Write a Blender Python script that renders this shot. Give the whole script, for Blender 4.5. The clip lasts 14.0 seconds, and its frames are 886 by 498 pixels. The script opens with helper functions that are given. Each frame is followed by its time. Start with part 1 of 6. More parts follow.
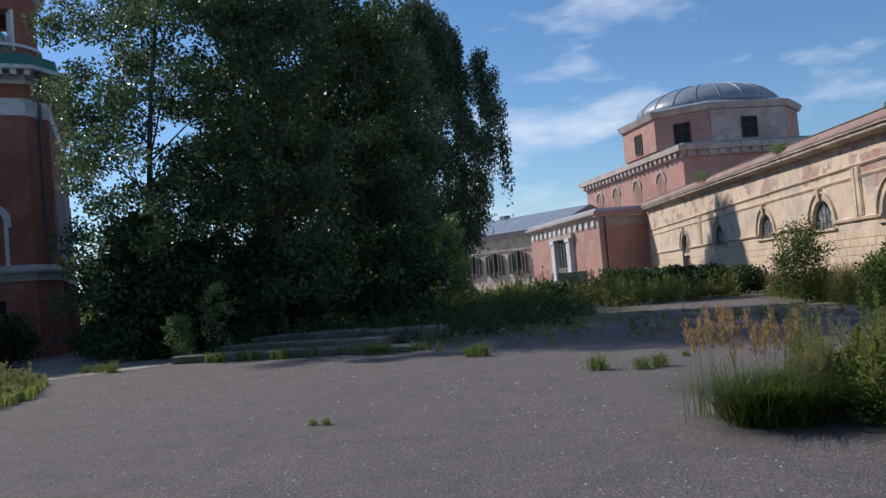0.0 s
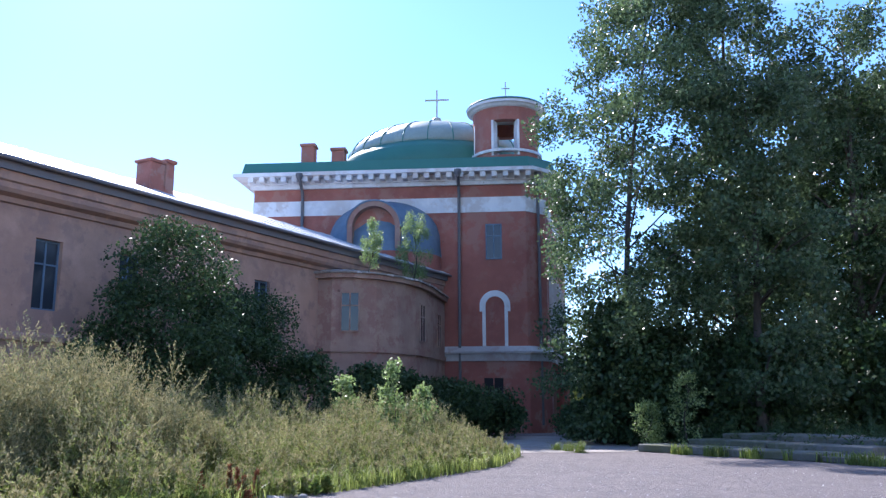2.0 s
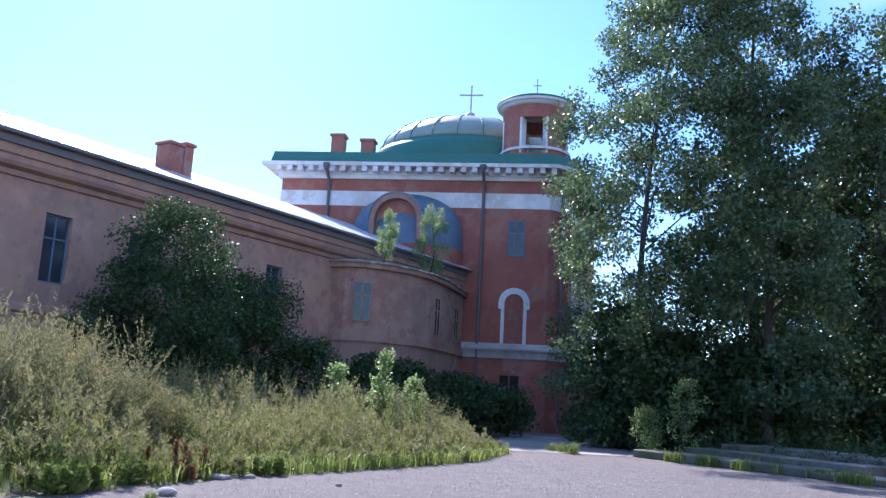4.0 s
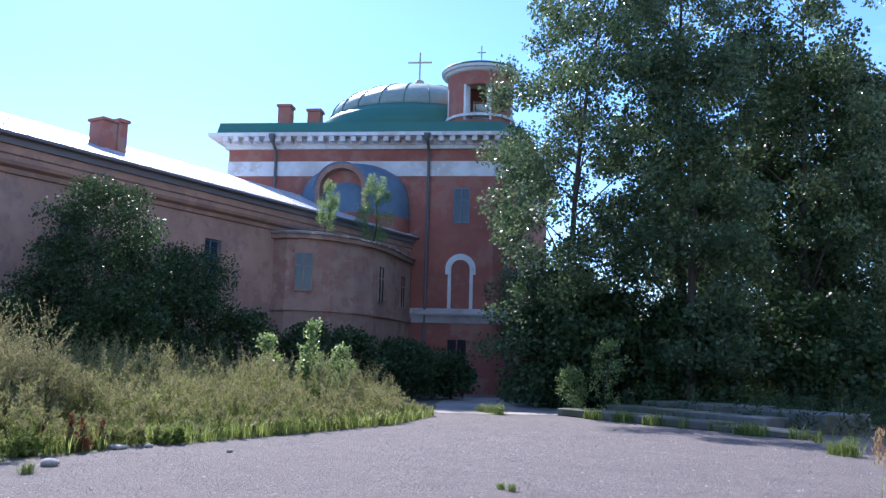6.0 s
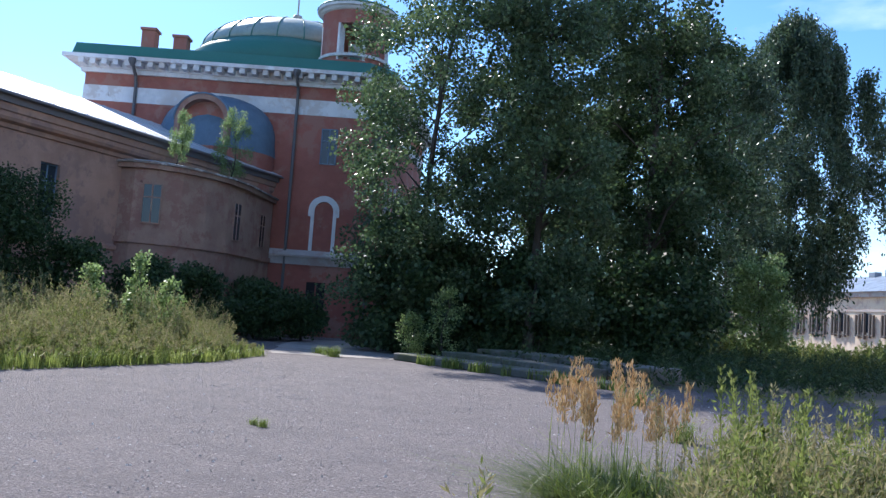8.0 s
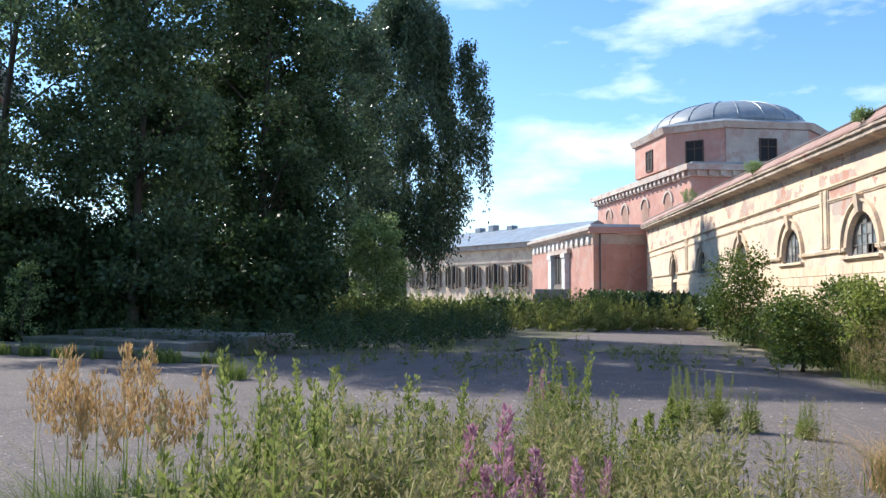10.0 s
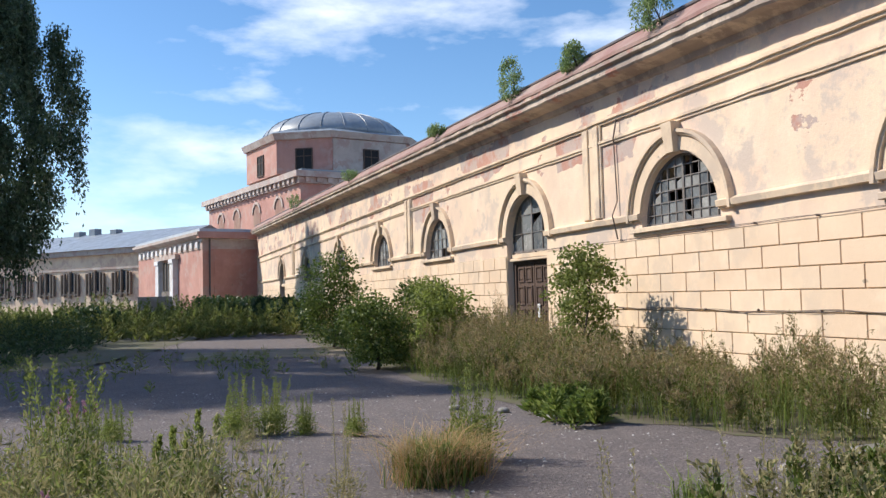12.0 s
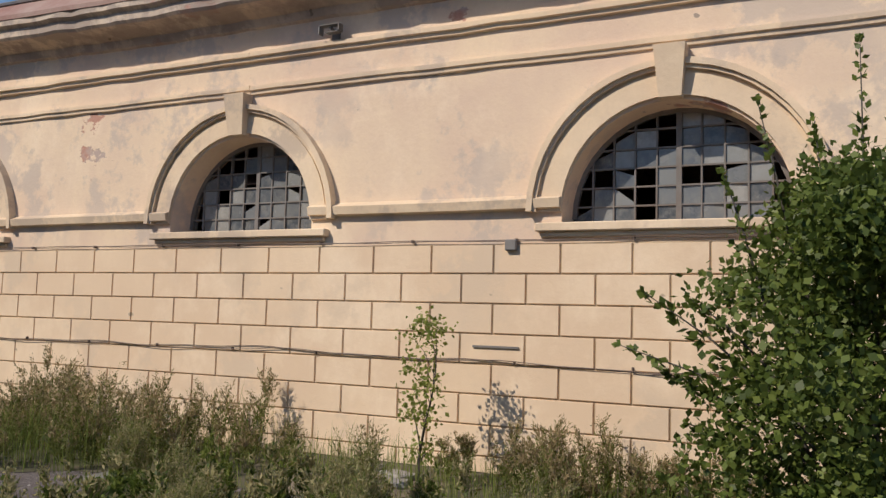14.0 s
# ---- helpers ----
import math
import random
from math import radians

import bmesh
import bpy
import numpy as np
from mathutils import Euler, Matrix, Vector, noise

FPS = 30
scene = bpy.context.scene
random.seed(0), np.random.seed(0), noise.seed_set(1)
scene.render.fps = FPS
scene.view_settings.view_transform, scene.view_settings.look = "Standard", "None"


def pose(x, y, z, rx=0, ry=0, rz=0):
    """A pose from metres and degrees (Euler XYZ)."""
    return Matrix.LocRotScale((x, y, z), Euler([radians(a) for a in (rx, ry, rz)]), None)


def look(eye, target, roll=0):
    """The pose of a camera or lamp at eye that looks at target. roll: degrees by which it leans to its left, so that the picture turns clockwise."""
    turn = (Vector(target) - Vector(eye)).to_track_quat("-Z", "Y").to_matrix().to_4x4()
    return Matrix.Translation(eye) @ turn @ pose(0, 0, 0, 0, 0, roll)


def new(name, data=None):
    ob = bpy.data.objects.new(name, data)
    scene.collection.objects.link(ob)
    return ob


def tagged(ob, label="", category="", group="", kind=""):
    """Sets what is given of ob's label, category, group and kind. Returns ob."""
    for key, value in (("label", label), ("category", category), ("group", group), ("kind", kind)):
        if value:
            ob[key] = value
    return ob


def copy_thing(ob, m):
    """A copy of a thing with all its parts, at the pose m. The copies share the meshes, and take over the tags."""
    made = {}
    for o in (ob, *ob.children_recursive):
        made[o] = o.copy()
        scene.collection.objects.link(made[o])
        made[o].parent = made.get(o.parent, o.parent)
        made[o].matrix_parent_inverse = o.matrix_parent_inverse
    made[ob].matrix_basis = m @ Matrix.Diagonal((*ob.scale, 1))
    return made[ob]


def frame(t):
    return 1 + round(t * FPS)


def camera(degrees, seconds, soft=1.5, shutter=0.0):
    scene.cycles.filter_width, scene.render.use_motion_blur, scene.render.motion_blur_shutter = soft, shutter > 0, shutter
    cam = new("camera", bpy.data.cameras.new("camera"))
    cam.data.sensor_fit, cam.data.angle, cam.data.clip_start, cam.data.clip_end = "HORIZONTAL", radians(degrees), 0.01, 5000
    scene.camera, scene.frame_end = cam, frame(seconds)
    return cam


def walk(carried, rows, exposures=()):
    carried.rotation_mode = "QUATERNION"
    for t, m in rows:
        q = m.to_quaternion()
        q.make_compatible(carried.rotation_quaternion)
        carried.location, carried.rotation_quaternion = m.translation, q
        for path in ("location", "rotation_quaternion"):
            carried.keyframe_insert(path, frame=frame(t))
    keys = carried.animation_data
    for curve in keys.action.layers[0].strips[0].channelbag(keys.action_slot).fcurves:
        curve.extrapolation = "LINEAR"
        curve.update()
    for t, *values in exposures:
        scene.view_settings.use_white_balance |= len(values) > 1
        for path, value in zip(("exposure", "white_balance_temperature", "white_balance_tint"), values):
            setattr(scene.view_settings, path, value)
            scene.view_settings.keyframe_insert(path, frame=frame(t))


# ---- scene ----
cam = camera(55.5, 14.0, soft=1.4)
PATH = [
    (0, (-0.721, -1.533, 1.81), (-0.829, 0.462, 1.896), -4.9),
    (0.5, (-0.544, -1.22, 1.747), (-0.968, 0.733, 1.826), -6.2),
    (1, (-0.303, -0.816, 1.757), (-1.034, 1.045, 1.772), -2.5),
    (1.5, (-0.148, -0.558, 1.802), (-1.133, 1.172, 1.994), -0.3),
    (2, (-0.02, -0.7, 1.553), (-1.177, 0.89, 1.913), -0.2),
    (2.5, (0.483, -0.564, 1.431), (-0.746, 0.974, 1.785), 1.7),
    (3, (0.713, -0.298, 1.495), (-0.476, 1.27, 1.853), 1.8),
    (3.2, (0.777, -0.172, 1.44), (-0.447, 1.37, 1.799), 2.8),
    (5.3, (2.274, 0.66, 1.669), (0.968, 2.144, 1.971), 2.5),
    (5.5, (2.464, 0.652, 1.673), (1.131, 2.117, 1.949), 2.7),
    (6, (2.937, 0.796, 1.629), (1.719, 2.359, 1.896), 1.5),
    (6.5, (3.182, 1.102, 1.638), (1.982, 2.683, 1.881), 2.1),
    (7, (3.589, 1.306, 1.565), (2.375, 2.881, 1.771), 4.9),
    (7.5, (3.928, 1.639, 1.521), (2.758, 3.252, 1.696), 3.8),
    (8, (4.197, 1.947, 1.579), (3.182, 3.663, 1.736), 4.0),
    (8.2, (4.349, 2.027, 1.548), (3.37, 3.764, 1.7), 3.6),
    (10.3, (4.523, 3.667, 1.647), (4.421, 5.662, 1.748), 0.0),
    (10.5, (4.574, 3.662, 1.645), (4.521, 5.659, 1.745), -0.0),
    (11, (4.756, 3.712, 1.642), (4.833, 5.707, 1.758), 0.0),
    (11.5, (4.974, 3.782, 1.628), (5.397, 5.733, 1.746), -1.0),
    (12, (5.249, 3.805, 1.644), (5.915, 5.687, 1.752), -1.4),
    (12.5, (5.467, 3.745, 1.641), (6.6, 5.388, 1.773), -0.5),
    (13, (5.498, 3.642, 1.697), (6.967, 4.993, 1.828), 0.5),
    (13.5, (5.48, 3.496, 1.739), (7.135, 4.609, 1.881), -0.1),
    (14, (5.507, 3.318, 1.76), (7.297, 4.196, 1.923), 1.6),
]
EXPOSURES = [
    (0, -0.14, 6200, 11), (1.0, 0.5, 6050, 14), (2.0, 1.32, 5680, 19), (3.2, 1.3, 5620, 20), (5.3, 1.25, 5620, 19), (6.5, 1.04, 5680, 16),
    (8.2, 0.92, 5850, 12), (10.3, 0.92, 6350, 8), (11.5, 0.74, 6400, 9), (12.5, 0.28, 6550, 11), (13.2, 0.12, 6750, 11), (14.0, -0.13, 6880, 12),
]
walk(cam, [(t, look(eye, target, roll)) for t, eye, target, roll in PATH], EXPOSURES)

# ---- light ----
SUN_YAW, SUN_UP = 58.5, 40.5          # degrees to the left of +y, and above the horizon
world = bpy.data.worlds.new("sky")
scene.world = world
world.use_nodes = True
wn, wl = world.node_tree.nodes, world.node_tree.links
wn.clear()
sky = wn.new("ShaderNodeTexSky")
sky.sky_type, sky.sun_disc = "NISHITA", False
sky.sun_elevation, sky.sun_rotation = radians(SUN_UP), radians(-SUN_YAW)
sky.air_density, sky.dust_density, sky.ozone_density = 1.0, 0.15, 4.0
coord = wn.new("ShaderNodeTexCoord")
cloud_map = wn.new("ShaderNodeMapping")
cloud_map.inputs["Scale"].default_value = (2.6, 2.6, 7.5)
cloud_map.inputs["Location"].default_value = (0.35, 0.0, 0.2)
cloud_noise = wn.new("ShaderNodeTexNoise")
cloud_noise.inputs["Scale"].default_value = 1.6
cloud_noise.inputs["Detail"].default_value = 7
cloud_noise.inputs["Roughness"].default_value = 0.55
cloud_ramp = wn.new("ShaderNodeValToRGB")
cloud_ramp.color_ramp.elements[0].position = 0.50
cloud_ramp.color_ramp.elements[1].position = 0.78
side = wn.new("ShaderNodeSeparateXYZ")
side_ramp = wn.new("ShaderNodeMapRange")
side_ramp.inputs["From Min"].default_value = -0.25
side_ramp.inputs["From Max"].default_value = 0.1
cover = wn.new("ShaderNodeMath")
cover.operation = "MULTIPLY"
cloud_mix = wn.new("ShaderNodeMix")
cloud_mix.data_type = "RGBA"
cloud_mix.inputs[7].default_value = (8.5, 8.8, 9.4, 1)
back = wn.new("ShaderNodeBackground")
back.inputs["Strength"].default_value = 0.12
out = wn.new("ShaderNodeOutputWorld")
wl.new(coord.outputs["Generated"], cloud_map.inputs["Vector"])
wl.new(cloud_map.outputs["Vector"], cloud_noise.inputs["Vector"])
wl.new(cloud_noise.outputs["Fac"], cloud_ramp.inputs["Fac"])
wl.new(coord.outputs["Generated"], side.inputs["Vector"])
wl.new(side.outputs["X"], side_ramp.inputs["Value"])
wl.new(cloud_ramp.outputs["Color"], cover.inputs[0])
wl.new(side_ramp.outputs["Result"], cover.inputs[1])
wl.new(cover.outputs["Value"], cloud_mix.inputs[0])
deep = wn.new("ShaderNodeHueSaturation")
deep.inputs["Saturation"].default_value = 1.12
wl.new(sky.outputs["Color"], deep.inputs["Color"])
wl.new(deep.outputs["Color"], cloud_mix.inputs[6])
wl.new(cloud_mix.outputs[2], back.inputs["Color"])
wl.new(back.outputs["Background"], out.inputs["Surface"])

sun_data = bpy.data.lights.new("sun", "SUN")
sun_data.energy, sun_data.angle, sun_data.color = 4.2, radians(0.6), (1.0, 0.92, 0.80)
sun = new("sun", sun_data)
sa, se = radians(SUN_YAW), radians(SUN_UP)
sun_from = Vector((-math.sin(sa) * math.cos(se), math.cos(sa) * math.cos(se), math.sin(se)))
sun.matrix_world = look(sun_from * 60, (0, 0, 0))


# ---- materials ----
def rgba(c):
    return (c[0], c[1], c[2], 1.0)


class Mat:
    """A small node builder round one principled shader."""

    def __init__(self, name, rough=0.8, metal=0.0):
        self.m = bpy.data.materials.new(name)
        self.m.use_nodes = True
        self.n, self.l = self.m.node_tree.nodes, self.m.node_tree.links
        self.b = self.n["Principled BSDF"]
        self.b.inputs["Roughness"].default_value = rough
        self.b.inputs["Metallic"].default_value = metal
        self.pos = self.n.new("ShaderNodeNewGeometry").outputs["Position"]

    def noise(self, scale, detail=4, rough=0.6, stretch=(1, 1, 1)):
        mp = self.n.new("ShaderNodeMapping")
        mp.inputs["Scale"].default_value = stretch
        self.l.new(self.pos, mp.inputs["Vector"])
        t = self.n.new("ShaderNodeTexNoise")
        t.inputs["Scale"].default_value = scale
        t.inputs["Detail"].default_value = detail
        t.inputs["Roughness"].default_value = rough
        self.l.new(mp.outputs["Vector"], t.inputs["Vector"])
        return t.outputs["Fac"]

    def ramp(self, fac, stops):
        r = self.n.new("ShaderNodeValToRGB")
        e = r.color_ramp.elements
        while len(e) < len(stops):
            e.new(0.5)
        for el, (p, c) in zip(e, stops):
            el.position, el.color = p, rgba(c) if not isinstance(c, (int, float)) else (c, c, c, 1)
        self.l.new(fac, r.inputs["Fac"])
        return r.outputs["Color"]

    def mix(self, fac, a, b, mode="MIX"):
        x = self.n.new("ShaderNodeMix")
        x.data_type, x.blend_type = "RGBA", mode
        for sock, v in ((x.inputs[0], fac), (x.inputs[6], a), (x.inputs[7], b)):
            if isinstance(v, (int, float)):
                sock.default_value = v
            elif isinstance(v, tuple):
                sock.default_value = rgba(v)
            else:
                self.l.new(v, sock)
        return x.outputs[2]

    def math(self, op, a, b):
        x = self.n.new("ShaderNodeMath")
        x.operation = op
        for sock, v in ((x.inputs[0], a), (x.inputs[1], b)):
            if isinstance(v, (int, float)):
                sock.default_value = v
            else:
                self.l.new(v, sock)
        return x.outputs[0]

    def rand(self, of="object"):
        if of == "object":
            return self.n.new("ShaderNodeObjectInfo").outputs["Random"]
        return self.n.new("ShaderNodeNewGeometry").outputs["Random Per Island"]

    def axis(self, k):
        x = self.n.new("ShaderNodeSeparateXYZ")
        self.l.new(self.pos, x.inputs[0])
        return x.outputs[k]

    def span(self, v, a, b):
        x = self.n.new("ShaderNodeMapRange")
        x.inputs["From Min"].default_value, x.inputs["From Max"].default_value = a, b
        self.l.new(v, x.inputs["Value"])
        return x.outputs["Result"]

    def color(self, c):
        if isinstance(c, tuple):
            self.b.inputs["Base Color"].default_value = rgba(c)
        else:
            self.l.new(c, self.b.inputs["Base Color"])
        return self

    def rough(self, v):
        self.l.new(v, self.b.inputs["Roughness"])
        return self

    def bump(self, h, strength=0.3, dist=0.02):
        x = self.n.new("ShaderNodeBump")
        x.inputs["Strength"].default_value, x.inputs["Distance"].default_value = strength, dist
        self.l.new(h, x.inputs["Height"])
        self.l.new(x.outputs["Normal"], self.b.inputs["Normal"])
        return self


def plaster(name, base, dark, worn, grain=18.0, wear=(0.62, 0.7), patch=None, patch_at=(0.6, 0.64), high=None, spots=()):
    """Weathered painted plaster: blotches, run marks, worn spots, and bare patches where asked."""
    k = Mat(name, 0.9)
    big = k.noise(0.35, 6, 0.65)
    runs = k.noise(1.6, 5, 0.6, (1, 1, 0.22))
    fine = k.noise(grain, 5)
    c = k.mix(k.ramp(big, [(0.40, 0.0), (0.60, 1.0)]), dark, base)
    c = k.mix(k.ramp(k.noise(0.8, 7, 0.7), [(0.50, 0.0), (0.64, 0.6)]), c, (min(0.85, base[0] * 1.1), min(0.85, base[1] * 1.14), min(0.85, base[2] * 1.2)))
    c = k.mix(k.ramp(runs, [(0.5, 0.0), (0.78, 0.55)]), c, dark)
    c = k.mix(k.ramp(k.noise(1.1, 7, 0.7), [(wear[0], 0.0), (wear[1], 0.85)]), c, worn)
    h = fine
    if patch:
        rag = k.noise(0.55, 9, 0.62, (1, 1, 1.5))
        if high:
            rag = k.math("ADD", rag, k.math("MULTIPLY", k.math("MULTIPLY", k.span(k.axis("Z"), high[0], high[1]), k.span(k.axis("Y"), 10.0, 17.0)), high[2]))
        for y, z, ry, rz, amount in spots:
            dy = k.math("ABSOLUTE", k.math("DIVIDE", k.math("SUBTRACT", k.axis("Y"), y), ry), 0.0)
            dz = k.math("ABSOLUTE", k.math("DIVIDE", k.math("SUBTRACT", k.axis("Z"), z), rz), 0.0)
            near = k.math("MAXIMUM", k.math("SUBTRACT", 1.0, k.math("MAXIMUM", dy, dz)), 0.0)
            rag = k.math("ADD", rag, k.math("MULTIPLY", k.math("MINIMUM", k.math("MULTIPLY", near, 3.0), 1.0), amount))
        mask = k.ramp(rag, [(patch_at[0], 0.0), (patch_at[1], 1.0)])
        c = k.mix(mask, c, k.mix(k.ramp(k.noise(1.7, 6, 0.65), [(0.46, 0.0), (0.56, 1.0)]), patch, (0.44, 0.345, 0.31)))
        h = k.math("SUBTRACT", fine, mask)
    c = k.mix(k.ramp(fine, [(0.3, 0.25), (0.6, 0.0)]), c, dark)
    blot = k.math("MULTIPLY", k.ramp(k.noise(0.9, 9, 0.68), [(0.50, 0.0), (0.56, 0.7)]), k.ramp(k.noise(0.3, 4), [(0.40, 0.0), (0.50, 1.0)]))
    c = k.mix(blot, c, worn)
    pits = k.ramp(k.noise(2.6, 3, 0.5), [(0.735, 0.0), (0.75, 0.8)])
    c = k.mix(pits, c, (worn[0] * 0.5, worn[1] * 0.5, worn[2] * 0.5))
    return k.color(c).bump(h, 0.35, 0.012).m


def metal_sheet(name, base, dark, rough=0.45):
    k = Mat(name, rough, 0.0)
    n = k.noise(0.8, 6, 0.65)
    c = k.mix(k.ramp(n, [(0.35, 0.0), (0.7, 1.0)]), base, dark)
    c = k.mix(k.ramp(k.noise(9, 4), [(0.5, 0.0), (0.75, 0.5)]), c, dark)
    return k.color(c).bump(k.noise(3, 3), 0.15, 0.02).rough(k.ramp(n, [(0.3, rough - 0.1), (0.7, rough + 0.2)])).m


def foliage(name, a, b, c3, trans=0.35, rough=0.5):
    """Leaves: each one its own shade, light shining through a little."""
    k = Mat(name, rough)
    col = k.ramp(k.rand("island"), [(0.0, a), (0.55, b), (1.0, c3)])
    col = k.mix(k.ramp(k.noise(0.5, 3), [(0.35, 0.0), (0.7, 0.5)]), col, a)
    k.color(col)
    k.b.inputs["Specular IOR Level"].default_value = 0.4
    t = k.n.new("ShaderNodeBsdfTranslucent")
    k.l.new(col, t.inputs["Color"])
    mx = k.n.new("ShaderNodeMixShader")
    mx.inputs[0].default_value = trans
    k.l.new(k.b.outputs[0], mx.inputs[1])
    k.l.new(t.outputs[0], mx.inputs[2])
    k.l.new(mx.outputs[0], k.n["Material Output"].inputs["Surface"])
    return k.m


def wood(name, base, dark):
    k = Mat(name, 0.75)
    g = k.noise(14, 5, 0.6, (1, 1, 0.08))
    c = k.mix(k.ramp(g, [(0.35, 0.0), (0.65, 1.0)]), dark, base)
    c = k.mix(k.ramp(k.noise(1.5, 5), [(0.5, 0.0), (0.75, 0.6)]), c, dark)
    return k.color(c).bump(g, 0.3, 0.008).m


BRICK_RED = (0.33, 0.12, 0.09)
M_YELLOW = plaster("yellow_plaster", (0.77, 0.61, 0.445), (0.67, 0.505, 0.395), (0.50, 0.42, 0.37), patch=(0.46, 0.235, 0.18), patch_at=(0.655, 0.665), high=(4.2, 5.5, 0.11),
                   spots=((21.0, 4.9, 0.9, 0.5, 0.3), (19.0, 4.55, 0.8, 0.35, 0.26), (32.1, 4.9, 1.3, 0.8, 0.26), (12.9, 4.2, 0.8, 0.5, -0.03), (26.5, 5.4, 2.2, 0.4, 0.14)))
M_BLOCK = plaster("rustic_plaster", (0.78, 0.61, 0.44), (0.70, 0.53, 0.38), (0.62, 0.49, 0.37), wear=(0.66, 0.74))
M_JOINT = plaster("joint_plaster", (0.50, 0.38, 0.25), (0.40, 0.30, 0.2), (0.33, 0.26, 0.19))
M_CORNICE = plaster("cornice_plaster", (0.62, 0.51, 0.41), (0.44, 0.35, 0.29), (0.30, 0.24, 0.21), wear=(0.52, 0.62), patch=(0.40, 0.20, 0.16), patch_at=(0.57, 0.59))
M_TRIM = plaster("yellow_trim", (0.76, 0.60, 0.43), (0.62, 0.48, 0.35), (0.46, 0.37, 0.3), wear=(0.6, 0.72))
M_PINK = plaster("pink_plaster", (0.53, 0.285, 0.23), (0.42, 0.215, 0.18), (0.48, 0.34, 0.29), wear=(0.62, 0.74))
M_PINK_PALE = plaster("pale_plaster", (0.56, 0.48, 0.43), (0.43, 0.36, 0.32), (0.42, 0.28, 0.24))
M_CHURCH = plaster("church_red", (0.37, 0.135, 0.10), (0.29, 0.105, 0.08), (0.36, 0.19, 0.15), wear=(0.68, 0.8))
M_CHURCH_LOW = plaster("church_red_low", (0.36, 0.13, 0.10), (0.27, 0.1, 0.08), (0.36, 0.22, 0.18))
M_WHITE = plaster("white_plaster", (0.78, 0.79, 0.80), (0.62, 0.63, 0.65), (0.55, 0.5, 0.47), wear=(0.68, 0.8))
M_GREY_TRIM = plaster("grey_trim", (0.50, 0.49, 0.49), (0.38, 0.36, 0.36), (0.34, 0.27, 0.25), wear=(0.55, 0.7))
M_OCHRE = plaster("ochre_plaster", (0.45, 0.28, 0.205), (0.34, 0.21, 0.16), (0.27, 0.18, 0.155))
M_OCHRE_LOW = plaster("annex_plaster", (0.40, 0.27, 0.20), (0.30, 0.19, 0.15), (0.29, 0.15, 0.12), wear=(0.52, 0.6))
M_FAR = plaster("far_plaster", (0.80, 0.63, 0.46), (0.68, 0.52, 0.38), (0.55, 0.36, 0.28))
M_GREEN_ROOF = metal_sheet("green_roof", (0.03, 0.15, 0.12), (0.045, 0.18, 0.15), 0.5)
M_DOME = metal_sheet("dome_metal", (0.30, 0.36, 0.32), (0.20, 0.26, 0.23), 0.35)
M_GREY_ROOF = metal_sheet("grey_roof", (0.27, 0.31, 0.36), (0.18, 0.21, 0.25), 0.4)
M_ROOF_BRIGHT = metal_sheet("zinc_roof", (0.50, 0.53, 0.57), (0.38, 0.4, 0.44), 0.35)
M_FASCIA = metal_sheet("dark_fascia", (0.13, 0.135, 0.155), (0.18, 0.15, 0.145), 0.6)
M_RED_ROOF = metal_sheet("rusty_roof", (0.27, 0.135, 0.115), (0.40, 0.31, 0.27), 0.8)
M_BLUE_METAL = metal_sheet("blue_metal", (0.13, 0.20, 0.28), (0.09, 0.14, 0.2), 0.5)
M_PIPE = metal_sheet("pipe_metal", (0.09, 0.10, 0.12), (0.14, 0.12, 0.11), 0.5)
M_BRICK = plaster("chimney_brick", (0.40, 0.16, 0.12), (0.3, 0.12, 0.09), (0.35, 0.22, 0.18))
M_DOOR = wood("old_door_wood", (0.12, 0.075, 0.055), (0.065, 0.04, 0.032))
M_BOARD = wood("grey_boards", (0.24, 0.2, 0.17), (0.12, 0.10, 0.085))
# near-black colour in place of the darkness inside openings
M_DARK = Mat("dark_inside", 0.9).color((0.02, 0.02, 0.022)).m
M_STEEL = metal_sheet("window_steel", (0.20, 0.195, 0.195), (0.13, 0.105, 0.09), 0.6)
M_CROSS = Mat("gilt_cross", 0.5, 0.3).color((0.45, 0.4, 0.33)).m
M_BARK = plaster("bark", (0.075, 0.065, 0.052), (0.045, 0.038, 0.03), (0.11, 0.10, 0.09), grain=30)
M_CONCRETE = plaster("old_concrete", (0.34, 0.32, 0.30), (0.22, 0.205, 0.19), (0.15, 0.15, 0.12))
# old concrete with the trees' shade put into its colour, plus mossy patches
M_SLAB = plaster("mossy_shaded_concrete", (0.20, 0.19, 0.175), (0.12, 0.12, 0.10), (0.09, 0.10, 0.05), wear=(0.5, 0.6))
M_ROOF_EDGE = plaster("flaking_edge", (0.62, 0.60, 0.57), (0.3, 0.25, 0.22), (0.2, 0.17, 0.15), wear=(0.44, 0.5))
M_CABLE = Mat("cable", 0.7).color((0.13, 0.095, 0.08)).m


def pane_material():
    k = Mat("dirty_glass", 0.12)
    r = k.rand("object")
    c = k.ramp(r, [(0.0, (0.05, 0.06, 0.075)), (0.45, (0.13, 0.145, 0.16)), (0.7, (0.27, 0.28, 0.28)), (1.0, (0.36, 0.35, 0.33))])
    d = k.ramp(k.noise(6, 6, 0.7), [(0.4, 0.0), (0.65, 0.75)])
    c = k.mix(d, c, (0.22, 0.22, 0.21))
    k.rough(k.ramp(k.noise(4, 5), [(0.35, 0.06), (0.7, 0.4)]))
    return k.color(c).m


M_PANE = pane_material()
M_DARK_GLASS = Mat("dark_glass", 0.15).color((0.03, 0.04, 0.055)).m


